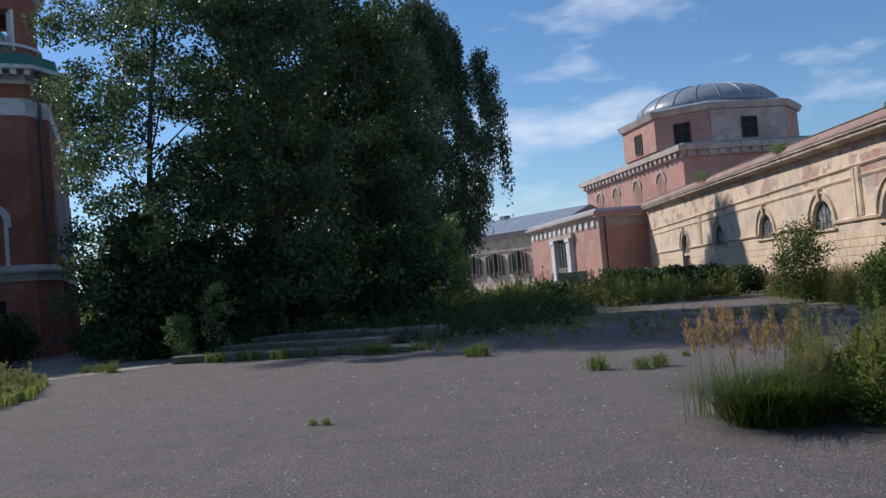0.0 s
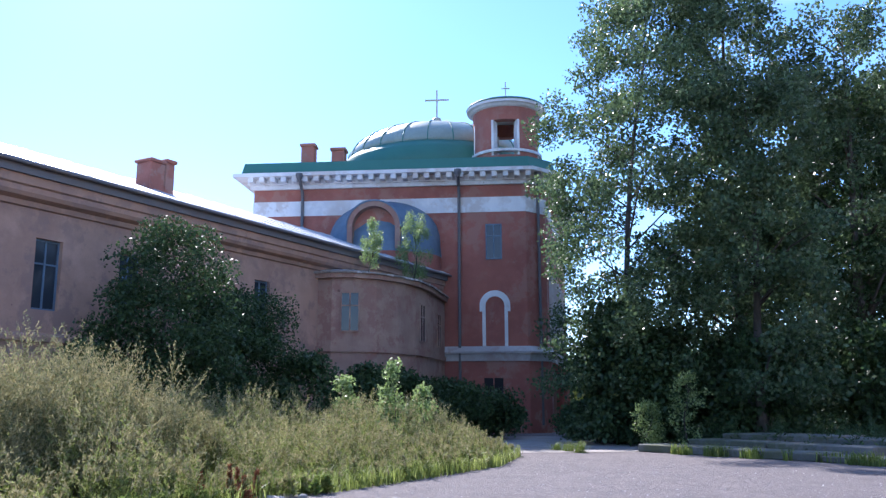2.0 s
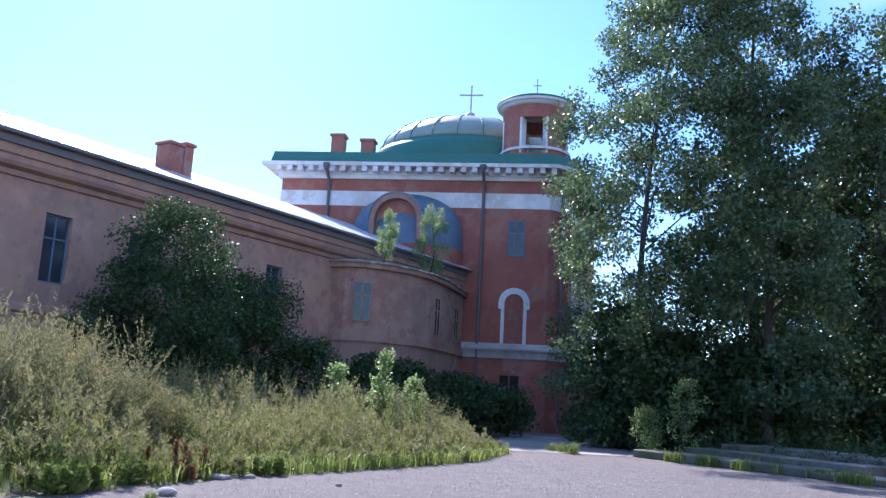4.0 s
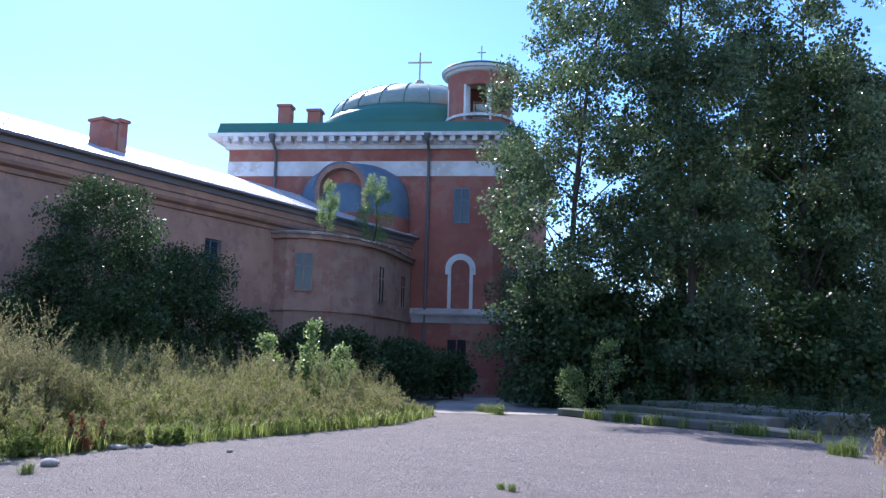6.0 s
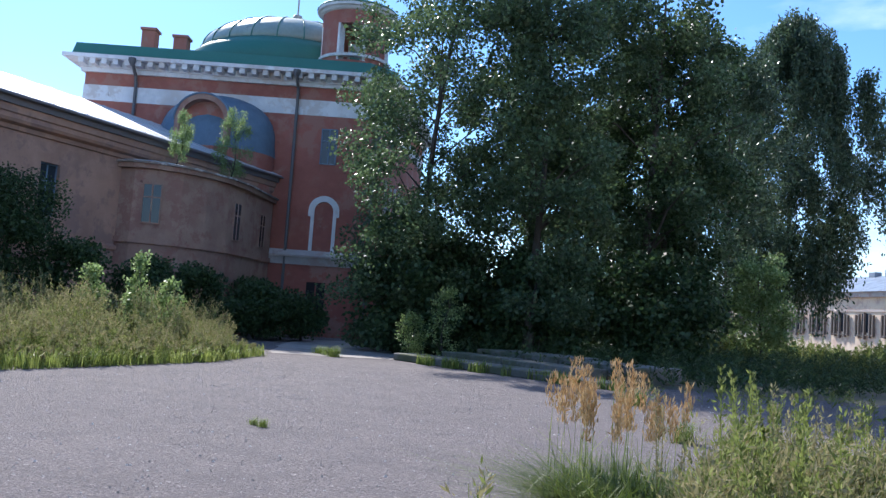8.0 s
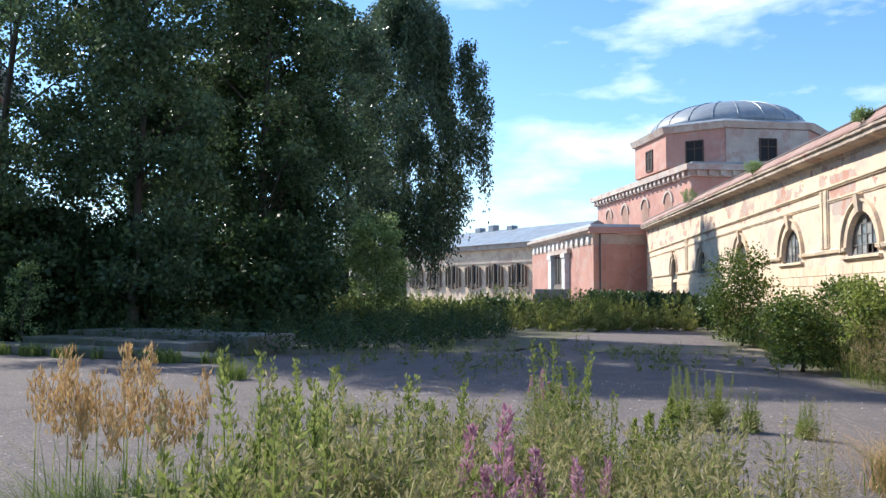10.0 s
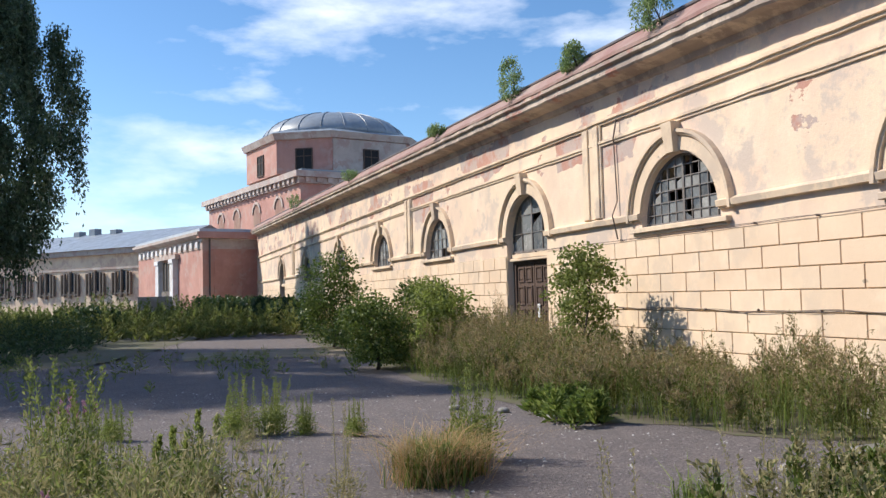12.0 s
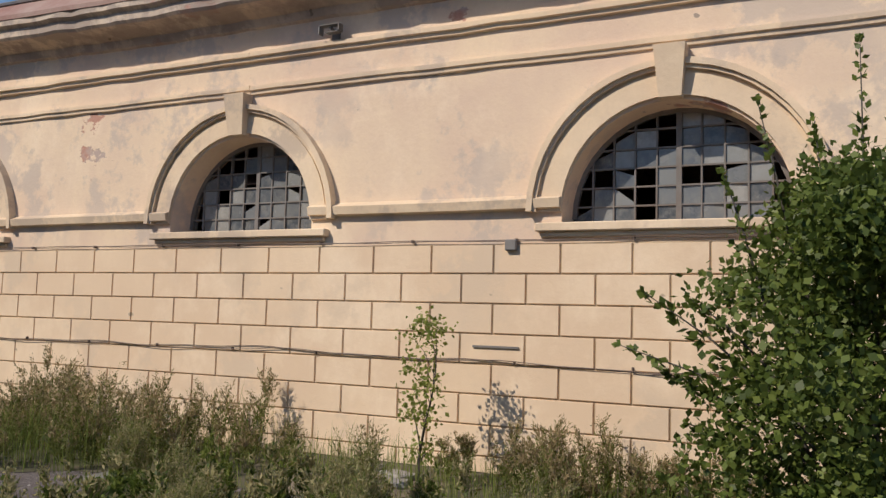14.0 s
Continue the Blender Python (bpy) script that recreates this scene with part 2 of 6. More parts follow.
def asphalt():
    k = Mat("old_asphalt", 0.92)
    big = k.noise(0.16, 5, 0.6)
    mid = k.noise(1.3, 6, 0.65)
    grit = k.noise(30, 5, 0.75)
    stones = k.noise(15, 3, 0.65)
    c = k.mix(k.ramp(big, [(0.35, 0.0), (0.65, 1.0)]), (0.205, 0.172, 0.166), (0.255, 0.215, 0.205))
    c = k.mix(k.ramp(mid, [(0.46, 0.0), (0.64, 0.75)]), c, (0.14, 0.121, 0.121))
    c = k.mix(k.ramp(grit, [(0.40, 0.9), (0.56, 0.0)]), c, (0.055, 0.048, 0.05))
    c = k.mix(k.ramp(stones, [(0.60, 0.0), (0.68, 0.75)]), c, (0.40, 0.365, 0.35))
    c = k.mix(k.ramp(k.noise(90, 2, 0.5), [(0.62, 0.0), (0.70, 0.8)]), c, (0.45, 0.41, 0.40))
    c = k.mix(k.ramp(k.noise(6.5, 6, 0.75), [(0.45, 0.0), (0.62, 0.8)]), c, (0.125, 0.108, 0.108))
    far = k.ramp(k.noise(0.05, 5), [(0.5, 0.0), (0.62, 1.0)])
    edge = k.math("MULTIPLY", far, k.span(k.axis("Y"), 30.0, 50.0))
    c = k.mix(edge, c, (0.11, 0.12, 0.05))
    soil = k.ramp(k.noise(0.45, 9, 0.78), [(0.58, 0.0), (0.72, 0.45)])
    c = k.mix(soil, c, (0.19, 0.165, 0.14))
    return k.color(c).bump(k.math("ADD", grit, stones), 0.85, 0.028).m


M_GROUND = asphalt()
M_SOIL = plaster("soil", (0.13, 0.11, 0.08), (0.085, 0.08, 0.05), (0.09, 0.10, 0.04), wear=(0.5, 0.6))
M_DRIVE = plaster("dusty_concrete", (0.36, 0.32, 0.29), (0.27, 0.24, 0.22), (0.22, 0.2, 0.18))
M_DRY = plaster("dry_earth", (0.26, 0.21, 0.155), (0.19, 0.155, 0.11), (0.15, 0.14, 0.07), wear=(0.5, 0.6))
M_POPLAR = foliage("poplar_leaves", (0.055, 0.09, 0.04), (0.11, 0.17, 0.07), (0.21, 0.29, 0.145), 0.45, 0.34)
# darker copy of the poplar leaves: the clump's shade is in the colour
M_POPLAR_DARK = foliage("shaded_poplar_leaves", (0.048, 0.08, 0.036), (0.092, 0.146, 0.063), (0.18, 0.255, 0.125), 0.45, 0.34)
M_WALLWEED = foliage("wall_weed_leaves", (0.095, 0.12, 0.028), (0.18, 0.205, 0.055), (0.31, 0.31, 0.115), 0.45, 0.7)
M_DARKTREE = foliage("dark_leaves", (0.026, 0.055, 0.02), (0.055, 0.10, 0.036), (0.105, 0.165, 0.06), 0.35)
M_BIRCH = foliage("birch_leaves", (0.042, 0.072, 0.038), (0.085, 0.128, 0.067), (0.15, 0.205, 0.115), 0.42, 0.3)
M_YOUNG = foliage("young_leaves", (0.13, 0.20, 0.065), (0.25, 0.345, 0.125), (0.40, 0.50, 0.25), 0.6, 0.4)
M_MUGWORT = foliage("mugwort_leaves", (0.10, 0.12, 0.05), (0.175, 0.195, 0.09), (0.28, 0.29, 0.15), 0.5, 0.7)
M_SAPLING = foliage("sapling_leaves", (0.145, 0.19, 0.045), (0.26, 0.32, 0.075), (0.43, 0.47, 0.16), 0.6)
M_BUSH = foliage("bush_leaves", (0.055, 0.088, 0.018), (0.115, 0.165, 0.032), (0.22, 0.275, 0.062), 0.4)
M_WEED = foliage("weed_leaves", (0.12, 0.155, 0.04), (0.225, 0.27, 0.075), (0.38, 0.41, 0.16), 0.55, 0.7)
M_PLUME = foliage("dry_plumes", (0.23, 0.215, 0.10), (0.35, 0.32, 0.16), (0.48, 0.42, 0.24), 0.4, 0.8)
M_GRASS = foliage("grass_blades", (0.10, 0.15, 0.03), (0.20, 0.27, 0.06), (0.34, 0.38, 0.12), 0.45, 0.6)
M_REED = foliage("reed_plumes", (0.38, 0.23, 0.10), (0.54, 0.37, 0.18), (0.64, 0.50, 0.29), 0.3, 0.8)
M_RUSTY = foliage("rusty_plumes", (0.24, 0.18, 0.095), (0.36, 0.285, 0.155), (0.47, 0.385, 0.23), 0.35, 0.8)
M_FLOWER = foliage("pink_flowers", (0.40, 0.17, 0.26), (0.50, 0.28, 0.37), (0.58, 0.42, 0.47), 0.35, 0.7)
M_REDLEAF = foliage("red_leaves", (0.18, 0.07, 0.035), (0.27, 0.11, 0.055), (0.34, 0.17, 0.09), 0.3, 0.7)


# ---- mesh helpers ----
def mesh_of(name, bm, material, smooth=False):
    me = bpy.data.meshes.new(name)
    bm.to_mesh(me)
    bm.free()
    me.materials.append(material)
    if smooth:
        for p in me.polygons:
            p.use_smooth = True
    return me


def part(name, bm, material, parent, label="", smooth=False):
    """Links a bmesh as one mesh object under a thing or a part."""
    ob = new(name, mesh_of(name, bm, material, smooth))
    ob.parent = parent
    return tagged(ob, label)


def shared(name, me, parent, m):
    """Another object on a mesh that exists already."""
    ob = new(name, me)
    ob.parent, ob.matrix_basis = parent, m
    return ob


def empty(name, m, label, category, group="", kind=""):
    ob = new(name)
    ob.matrix_basis = m
    return tagged(ob, label, category, group, kind)


def block(bm, x0, x1, y0, y1, z0, z1, bevel=0.0):
    v = [bm.verts.new((x, y, z)) for z in (z0, z1) for y in (y0, y1) for x in (x0, x1)]
    fs = [bm.faces.new([v[i] for i in q]) for q in ((0, 2, 3, 1), (4, 5, 7, 6), (0, 1, 5, 4), (2, 6, 7, 3), (0, 4, 6, 2), (1, 3, 7, 5))]
    if bevel:
        es = list({e for f in fs for e in f.edges})
        bmesh.ops.bevel(bm, geom=es, offset=bevel, segments=1, affect="EDGES")
    return bm


def boxes(*rows, bevel=0.0):
    bm = bmesh.new()
    for r in rows:
        block(bm, *r, bevel=bevel)
    return bm


def prism(outline, z0, z1, bm=None):
    """An upright prism over an outline, counter-clockwise from above."""
    bm = bm or bmesh.new()
    lo = [bm.verts.new((x, y, z0)) for x, y in outline]
    hi = [bm.verts.new((x, y, z1)) for x, y in outline]
    n = len(outline)
    for i in range(n):
        bm.faces.new((lo[i], lo[(i + 1) % n], hi[(i + 1) % n], hi[i]))
    bm.faces.new(lo[::-1])
    bm.faces.new(hi)
    return bm


def frustum(a, b, z0, z1):
    bm = bmesh.new()
    lo = [bm.verts.new((x, y, z0)) for x, y in a]
    hi = [bm.verts.new((x, y, z1)) for x, y in b]
    n = len(a)
    for i in range(n):
        bm.faces.new((lo[i], lo[(i + 1) % n], hi[(i + 1) % n], hi[i]))
    bm.faces.new(lo[::-1])
    bm.faces.new(hi)
    return bm


def ring(n, r, cx=0.0, cy=0.0, a0=0.0):
    return [(cx + r * math.cos(a0 + 2 * math.pi * i / n), cy + r * math.sin(a0 + 2 * math.pi * i / n)) for i in range(n)]


def lathe(profile, n=32, cx=0.0, cy=0.0, a0=0.0):
    """A surface of revolution from (radius, height) rows, bottom to top."""
    bm = bmesh.new()
    rows = [[bm.verts.new((cx + r * math.cos(a0 + 2 * math.pi * i / n), cy + r * math.sin(a0 + 2 * math.pi * i / n), z)) for i in range(n)] for r, z in profile]
    for a, b in zip(rows, rows[1:]):
        for i in range(n):
            bm.faces.new((a[i], a[(i + 1) % n], b[(i + 1) % n], b[i]))
    bm.faces.new(rows[0][::-1])
    bm.faces.new(rows[-1])
    return bm


def tube(points, radius, n=8, bm=None, taper=None):
    """A round tube along points; taper: a radius for each point."""
    bm = bm or bmesh.new()
    pts = [Vector(p) for p in points]
    rings = []
    for i, p in enumerate(pts):
        d = (pts[min(i + 1, len(pts) - 1)] - pts[max(i - 1, 0)]).normalized()
        s = d.cross(Vector((0.31, 0.17, 0.93))).normalized()
        u = s.cross(d)
        r = taper[i] if taper else radius
        rings.append([bm.verts.new(p + r * (math.cos(2 * math.pi * k / n) * s + math.sin(2 * math.pi * k / n) * u)) for k in range(n)])
    for a, b in zip(rings, rings[1:]):
        for k in range(n):
            bm.faces.new((a[k], a[(k + 1) % n], b[(k + 1) % n], b[k]))
    bm.faces.new(rings[0][::-1])
    bm.faces.new(rings[-1])
    return bm


def arch_band(r0, r1, y0, y1, z, cx=0.0, a0=0.0, a1=math.pi, n=20, bm=None):
    """A solid half ring in the plane y: the moulding round an arch."""
    bm = bm or bmesh.new()
    rows = []
    for i in range(n + 1):
        a = a0 + (a1 - a0) * i / n
        c, s = math.cos(a), math.sin(a)
        rows.append([bm.verts.new((cx + r * c, y, z + r * s)) for r, y in ((r0, y0), (r1, y0), (r1, y1), (r0, y1))])
    for a, b in zip(rows, rows[1:]):
        for k in range(4):
            bm.faces.new((a[k], b[k], b[(k + 1) % 4], a[(k + 1) % 4]))
    bm.faces.new(rows[0])
    bm.faces.new(rows[-1][::-1])
    return bm


def arch_outline(half, sill, spring, n=20):
    """Points of an arched opening, from the lower right round to the lower left."""
    return [(half, sill)] + [(half * math.cos(math.pi * i / n), spring + half * math.sin(math.pi * i / n)) for i in range(n + 1)] + [(-half, sill)]


def wall_with_openings(length, top, thick, openings, bottom=0.0, x0=0.0):
    """A wall along x in the plane y = 0, its back at y = thick. Openings: (centre, half width, sill, spring, arched)."""
    bm = bmesh.new()

    def column(xa, xb, za0, zb0, za1, zb1):
        for y, flip in ((0.0, False), (thick, True)):
            q = [bm.verts.new(p) for p in ((xa, y, za0), (xb, y, zb0), (xb, y, zb1), (xa, y, za1))]
            bm.faces.new(q[::-1] if flip else q)

    def reveal(pts):
        for (xa, za), (xb, zb) in zip(pts, pts[1:]):
            bm.faces.new([bm.verts.new(p) for p in ((xa, 0, za), (xb, 0, zb), (xb, thick, zb), (xa, thick, za))])

    x = x0
    for c, half, sill, spring, arched in sorted(openings):
        if c - half > x:
            column(x, c - half, bottom, bottom, top, top)
        if sill > bottom:
            column(c - half, c + half, bottom, bottom, sill, sill)
        pts = arch_outline(half, sill, spring) if arched else [(half, sill), (half, spring), (-half, spring), (-half, sill)]
        upper = [(c + px, pz) for px, pz in pts[1:-1]][::-1]
        for (xa, za), (xb, zb) in zip(upper, upper[1:]):
            column(xa, xb, za, zb, top, top)
        reveal([(c + px, pz) for px, pz in pts] + [(c + pts[0][0], pts[0][1])])
        x = c + half
    column(x, x0 + length, bottom, bottom, top, top)
    for xa in (x0, x0 + length):
        bm.faces.new([bm.verts.new(p) for p in ((xa, 0, bottom), (xa, thick, bottom), (xa, thick, top), (xa, 0, top))])
    bm.faces.new([bm.verts.new(p) for p in ((x0, 0, top), (x0 + length, 0, top), (x0 + length, thick, top), (x0, thick, top))])
    bmesh.ops.remove_doubles(bm, verts=bm.verts, dist=1e-4)
    bmesh.ops.recalc_face_normals(bm, faces=bm.faces)
    return bm


def strip_profile(profile, x0, x1, jag=0.0, step=0.6, seed=1):
    """A moulding: a (y, z) profile drawn along x, with a worn, uneven lie where jag is given."""
    rnd = random.Random(seed)
    bm = bmesh.new()
    n = max(1, int((x1 - x0) / step)) if jag else 1
    rows = []
    for i in range(n + 1):
        dy, dz = (rnd.gauss(0, jag), rnd.gauss(0, jag * 0.6)) if jag else (0, 0)
        rows.append([bm.verts.new((x0 + (x1 - x0) * i / n, y + (dy if k not in (0, len(profile) - 1) else 0), z + dz)) for k, (y, z) in enumerate(profile)])
    for a, b in zip(rows, rows[1:]):
        for k in range(len(profile) - 1):
            bm.faces.new((a[k], b[k], b[k + 1], a[k + 1]))
    bm.faces.new(rows[0])
    bm.faces.new(rows[-1][::-1])
    bmesh.ops.recalc_face_normals(bm, faces=bm.faces)
    return bm


# ---- the ground ----
def ground_sheet():
    bm = bmesh.new()
    xs = [-900, -300, -120] + [-60 + 2.5 * i for i in range(41)] + [80, 200, 900]
    ys = [-600, -150] + [-30 + 2.5 * i for i in range(57)] + [150, 300, 1500]
    grid = [[bm.verts.new((x, y, 0.0)) for x in xs] for y in ys]
    for a, b in zip(grid, grid[1:]):
        for i in range(len(xs) - 1):
            bm.faces.new((a[i], a[i + 1], b[i + 1], b[i]))
    return bm


ground = new("ground", mesh_of("ground", ground_sheet(), M_GROUND, True))
tagged(ground, "worn grey asphalt yard strewn with small stones", "ground", kind="structure")


def flat_patch(name, outline, z, material, label):
    """A thin uneven sheet on the ground with a ragged edge."""
    bm = bmesh.new()
    rnd = random.Random(len(outline) + int(abs(outline[0][0]) * 10))
    pts = []
    for (xa, ya), (xb, yb) in zip(outline, outline[1:] + outline[:1]):
        n = max(1, int(math.hypot(xb - xa, yb - ya) / 0.7))
        pts += [(xa + (xb - xa) * i / n + rnd.gauss(0, 0.12), ya + (yb - ya) * i / n + rnd.gauss(0, 0.12)) for i in range(n)]
    bm.faces.new([bm.verts.new((x, y, z)) for x, y in pts])
    bmesh.ops.triangulate(bm, faces=bm.faces)
    ob = new(name, mesh_of(name, bm, material))
    return tagged(ob, label, "ground", kind="structure")


LEFT_SOIL = [(-9.6, 5.2), (-10.6, 9.0), (-10.9, 12.5), (-11.6, 17.5), (-13.4, 21.5), (-17.5, 24.5), (-23.0, 24.0), (-19.5, 5.0), (-17.5, -3.0), (-10.5, -2.0)]
RIGHT_SOIL = [(14.5, -6.0), (14.5, 44.0), (11.8, 44.0), (10.6, 30.0), (10.2, 19.0), (10.4, 14.0), (12.0, 11.0), (12.5, 8.2), (12.6, -6.0)]
flat_patch("ground_left_soil", LEFT_SOIL, 0.006, M_SOIL, "dark soil under a bank of tall weeds")
flat_patch("ground_right_soil", RIGHT_SOIL, 0.006, M_SOIL, "dry soil and litter under weeds along the wall")
flat_patch("ground_sandy_soil", [(12.6, 7.2), (14.0, 7.0), (14.1, 8.7), (13.2, 9.2), (12.4, 8.8)], 0.011, M_DRY, "bare sandy soil at the foot of the wall")
flat_patch("ground_rubble_soil", [(13.2, 11.2), (14.2, 11.1), (14.3, 12.7), (13.4, 12.8)], 0.011, M_DRY, "dry soil with rubble at the foot of the wall")
flat_patch("ground_tree_soil", [(-16, 27.5), (-3.5, 24.5), (4, 28), (7, 40), (10, 55), (9, 76), (-30, 92), (-45, 60), (-20, 40)], 0.008, M_SOIL, "shaded soil beneath a clump of trees")
flat_patch("pavement", [(-14.2, 22.6), (-11.4, 25.2), (-11.6, 28.0), (-15.5, 32.5), (-20.0, 35.0), (-21.5, 33.0), (-17.0, 26.0)], 0.012, M_DRIVE, "pale dusty concrete drive between weeds and slab")
flat_patch("pavement_far", [(6.0, 27.6), (11.2, 27.4), (11.3, 31.0), (6.4, 31.2)], 0.012, M_DRY, "strip of dry trodden earth before the long wall")


# ---- the long yellow wall ----
WALL_X = 14.56
wall_east = empty("wall_east", pose(WALL_X, 0, 0, 0, 0, -90), "long weathered yellow plaster wall with arched windows", "wall", kind="structure")
# local x runs along -y of the world, local y goes into the building
WIN_Y = [-1.0, 5.06, 10.9, 17.0, 30.6, 37.7, 45.6, 55.0]
DOOR_Y, DOOR_FAR = 23.65, 65.0
HALF, SILL, SPRING = 1.22, 2.87, 2.95
openings = [(-y, HALF, SILL, SPRING, True) for y in WIN_Y] + [(-DOOR_Y, HALF, 0.0, SPRING, True), (-DOOR_FAR, HALF, 0.0, SPRING, True)]
def lift(y):
    """The cornice line climbs a little towards the far end."""
    return 0.022 * max(0.0, y - 13.0)


def lifted(bm):
    for v in bm.verts:
        if v.co.z > 5.5:
            v.co.z += lift(-v.co.x)
    return bm


part("plaster", lifted(wall_with_openings(91.5, 6.0, 0.55, openings, x0=-79.5)), M_YELLOW, wall_east, "yellow plaster with bare brick patches")


def gaps(x0, x1, cuts):
    rows, x = [], x0
    for a, b in sorted(cuts):
        if a > x:
            rows.append((x, min(a, x1)))
        x = max(x, b)
    if x < x1:
        rows.append((x, x1))
    return rows


WALL_A, WALL_B = -79.0, 12.0
belt = [(0.0, 3.01), (-0.10, 3.03), (-0.12, 3.13), (-0.05, 3.16), (0.0, 3.19)]
for k, (a, b) in enumerate(gaps(WALL_A, WALL_B, [(-y - 1.22, -y + 1.22) for y in WIN_Y + [DOOR_Y, DOOR_FAR]])):
    part("belt_moulding", strip_profile(belt, a, b, 0.006, 0.5, k), M_TRIM, wall_east)
for k, (z, d) in enumerate(((4.80, 0.07), (5.26, 0.10))):
    for j in range(8):
        a = WALL_A + j * (WALL_B - WALL_A) / 8
        prof = [(0.0, z - 0.06), (-d * 0.55, z - 0.055), (-d * 0.6, z - 0.01), (-d, z), (-d, z + 0.055), (0.0, z + 0.075)]
        part("string_moulding", strip_profile(prof, a, a + (WALL_B - WALL_A) / 8 - 0.004, 0.006, 0.45, 10 * k + j), M_TRIM, wall_east)
corn = [(0.0, 5.66), (-0.06, 5.68), (-0.10, 5.78), (-0.30, 5.84), (-0.46, 5.86), (-0.50, 5.90), (-0.50, 6.02), (-0.58, 6.06), (-0.58, 6.14), (0.0, 6.2)]
for j in range(10):
    a = WALL_A + j * (WALL_B - WALL_A) / 10
    part("cornice", lifted(strip_profile(corn, a, a + (WALL_B - WALL_A) / 10 - 0.003, 0.009, 0.22, 40 + j)), M_CORNICE, wall_east, "crumbling cornice with bare brick")

def archivolt(c, spring):
    bm = bmesh.new()
    for r0, r1, d in ((1.22, 1.46, -0.05), (1.46, 1.50, -0.025), (1.50, 1.54, -0.09), (1.54, 1.61, -0.13)):
        arch_band(r0 + 0.001, r1, d, 0.0, spring, c, n=22, bm=bm)
    return bm


for y in WIN_Y + [DOOR_Y, DOOR_FAR]:
    part("archivolt", archivolt(-y, SPRING + 0.04), M_TRIM, wall_east, "moulded plaster arch surround")
    key = frustum([(-y - 0.12, -0.15), (-y + 0.12, -0.15), (-y + 0.12, 0.0), (-y - 0.12, 0.0)], [(-y - 0.17, -0.22), (-y + 0.17, -0.22), (-y + 0.17, 0.0), (-y - 0.17, 0.0)], 4.17, 4.73)
    part("keystone", key, M_TRIM, wall_east)
    if y in WIN_Y:
        part("sill", boxes((-y - 1.5, -y + 1.5, -0.12, 0.3, 2.76, 2.86), (-y - 1.45, -y + 1.45, -0.06, 0.0, 2.70, 2.76), bevel=0.012), M_TRIM, wall_east, "projecting plaster window sill")
for y in (20.05, 33.8, 60.0):
    part("pilaster", boxes((-y - 0.34, -y - 0.10, -0.09, 0.0, 3.2, 5.2), (-y + 0.12, -y + 0.34, -0.09, 0.0, 3.2, 5.2), (-y - 0.4, -y + 0.4, -0.05, 0.0, 3.19, 5.21), bevel=0.01), M_TRIM, wall_east)


def window_in_arch(y, name_number, half, sill, spring, rows, cols, broken, seed, depth=0.3):
    """A steel window in an arched opening, each pane a piece."""
    win = empty(f"window_{name_number}", pose(WALL_X + depth, y, 0, 0, 0, -90), "arched steel window with dirty and broken panes", "window", kind="structure")
    rnd = random.Random(seed)
    zs = [sill + (spring + half - sill) * i / rows for i in range(rows + 1)]
    xs = [-half + 2 * half * i / cols for i in range(cols + 1)]
    frame_bm = arch_band(half - 0.05, half, -0.03, 0.03, spring, n=20)
    block(frame_bm, -half, half, -0.03, 0.03, sill, sill + 0.05)

    def top_at(x):
        return spring + math.sqrt(max(0.0, (half - 0.03) ** 2 - x * x))

    for x in xs[1:-1]:
        w = 0.03 if abs(x) < 1e-3 else 0.010
        block(frame_bm, x - w, x + w, -0.025, 0.025, sill, top_at(x))
    for z in zs[1:-1]:
        e = half - 0.03 if z <= spring else math.sqrt(max(0.01, (half - 0.03) ** 2 - (z - spring) ** 2))
        block(frame_bm, -e, e, -0.022, 0.022, z - 0.010, z + 0.010)
    part("window_frame", frame_bm, M_STEEL, win, "rusty steel glazing bars")
    for xa, xb in zip(xs, xs[1:]):
        for za, zb in zip(zs, zs[1:]):
            t = min(zb, top_at(xa), top_at(xb))
            if t - za < 0.05 or rnd.random() < broken + (0.3 if za > spring + half * 0.62 else 0.0):
                continue
            bm = bmesh.new()
            tilt = rnd.gauss(0, 0.006)
            q = [bm.verts.new(p) for p in ((xa + 0.013, tilt, za + 0.013), (xb - 0.013, -tilt, za + 0.013), (xb - 0.013, -tilt, min(zb - 0.013, top_at(xb))), (xa + 0.013, tilt, min(zb - 0.013, top_at(xa))))]
            bm.faces.new(q)
            if rnd.random() < 0.10:
                q[rnd.choice((2, 3))].co.z -= (q[2].co.z - za) * rnd.uniform(0.2, 0.8)
            part("pane", bm, M_PANE, win)
    return win


for k, y in enumerate(WIN_Y):
    near = y < 20
    window_in_arch(y, k + 1, HALF, SILL, SPRING, 6 if near else 4, 10 if near else 6, 0.13 if near else 0.05, 70 + k, 0.42 if y < 14 else 0.15)
window_in_arch(DOOR_Y, 20, HALF, 2.71, SPRING + 0.02, 3, 4, 0.04, 91, 0.2)


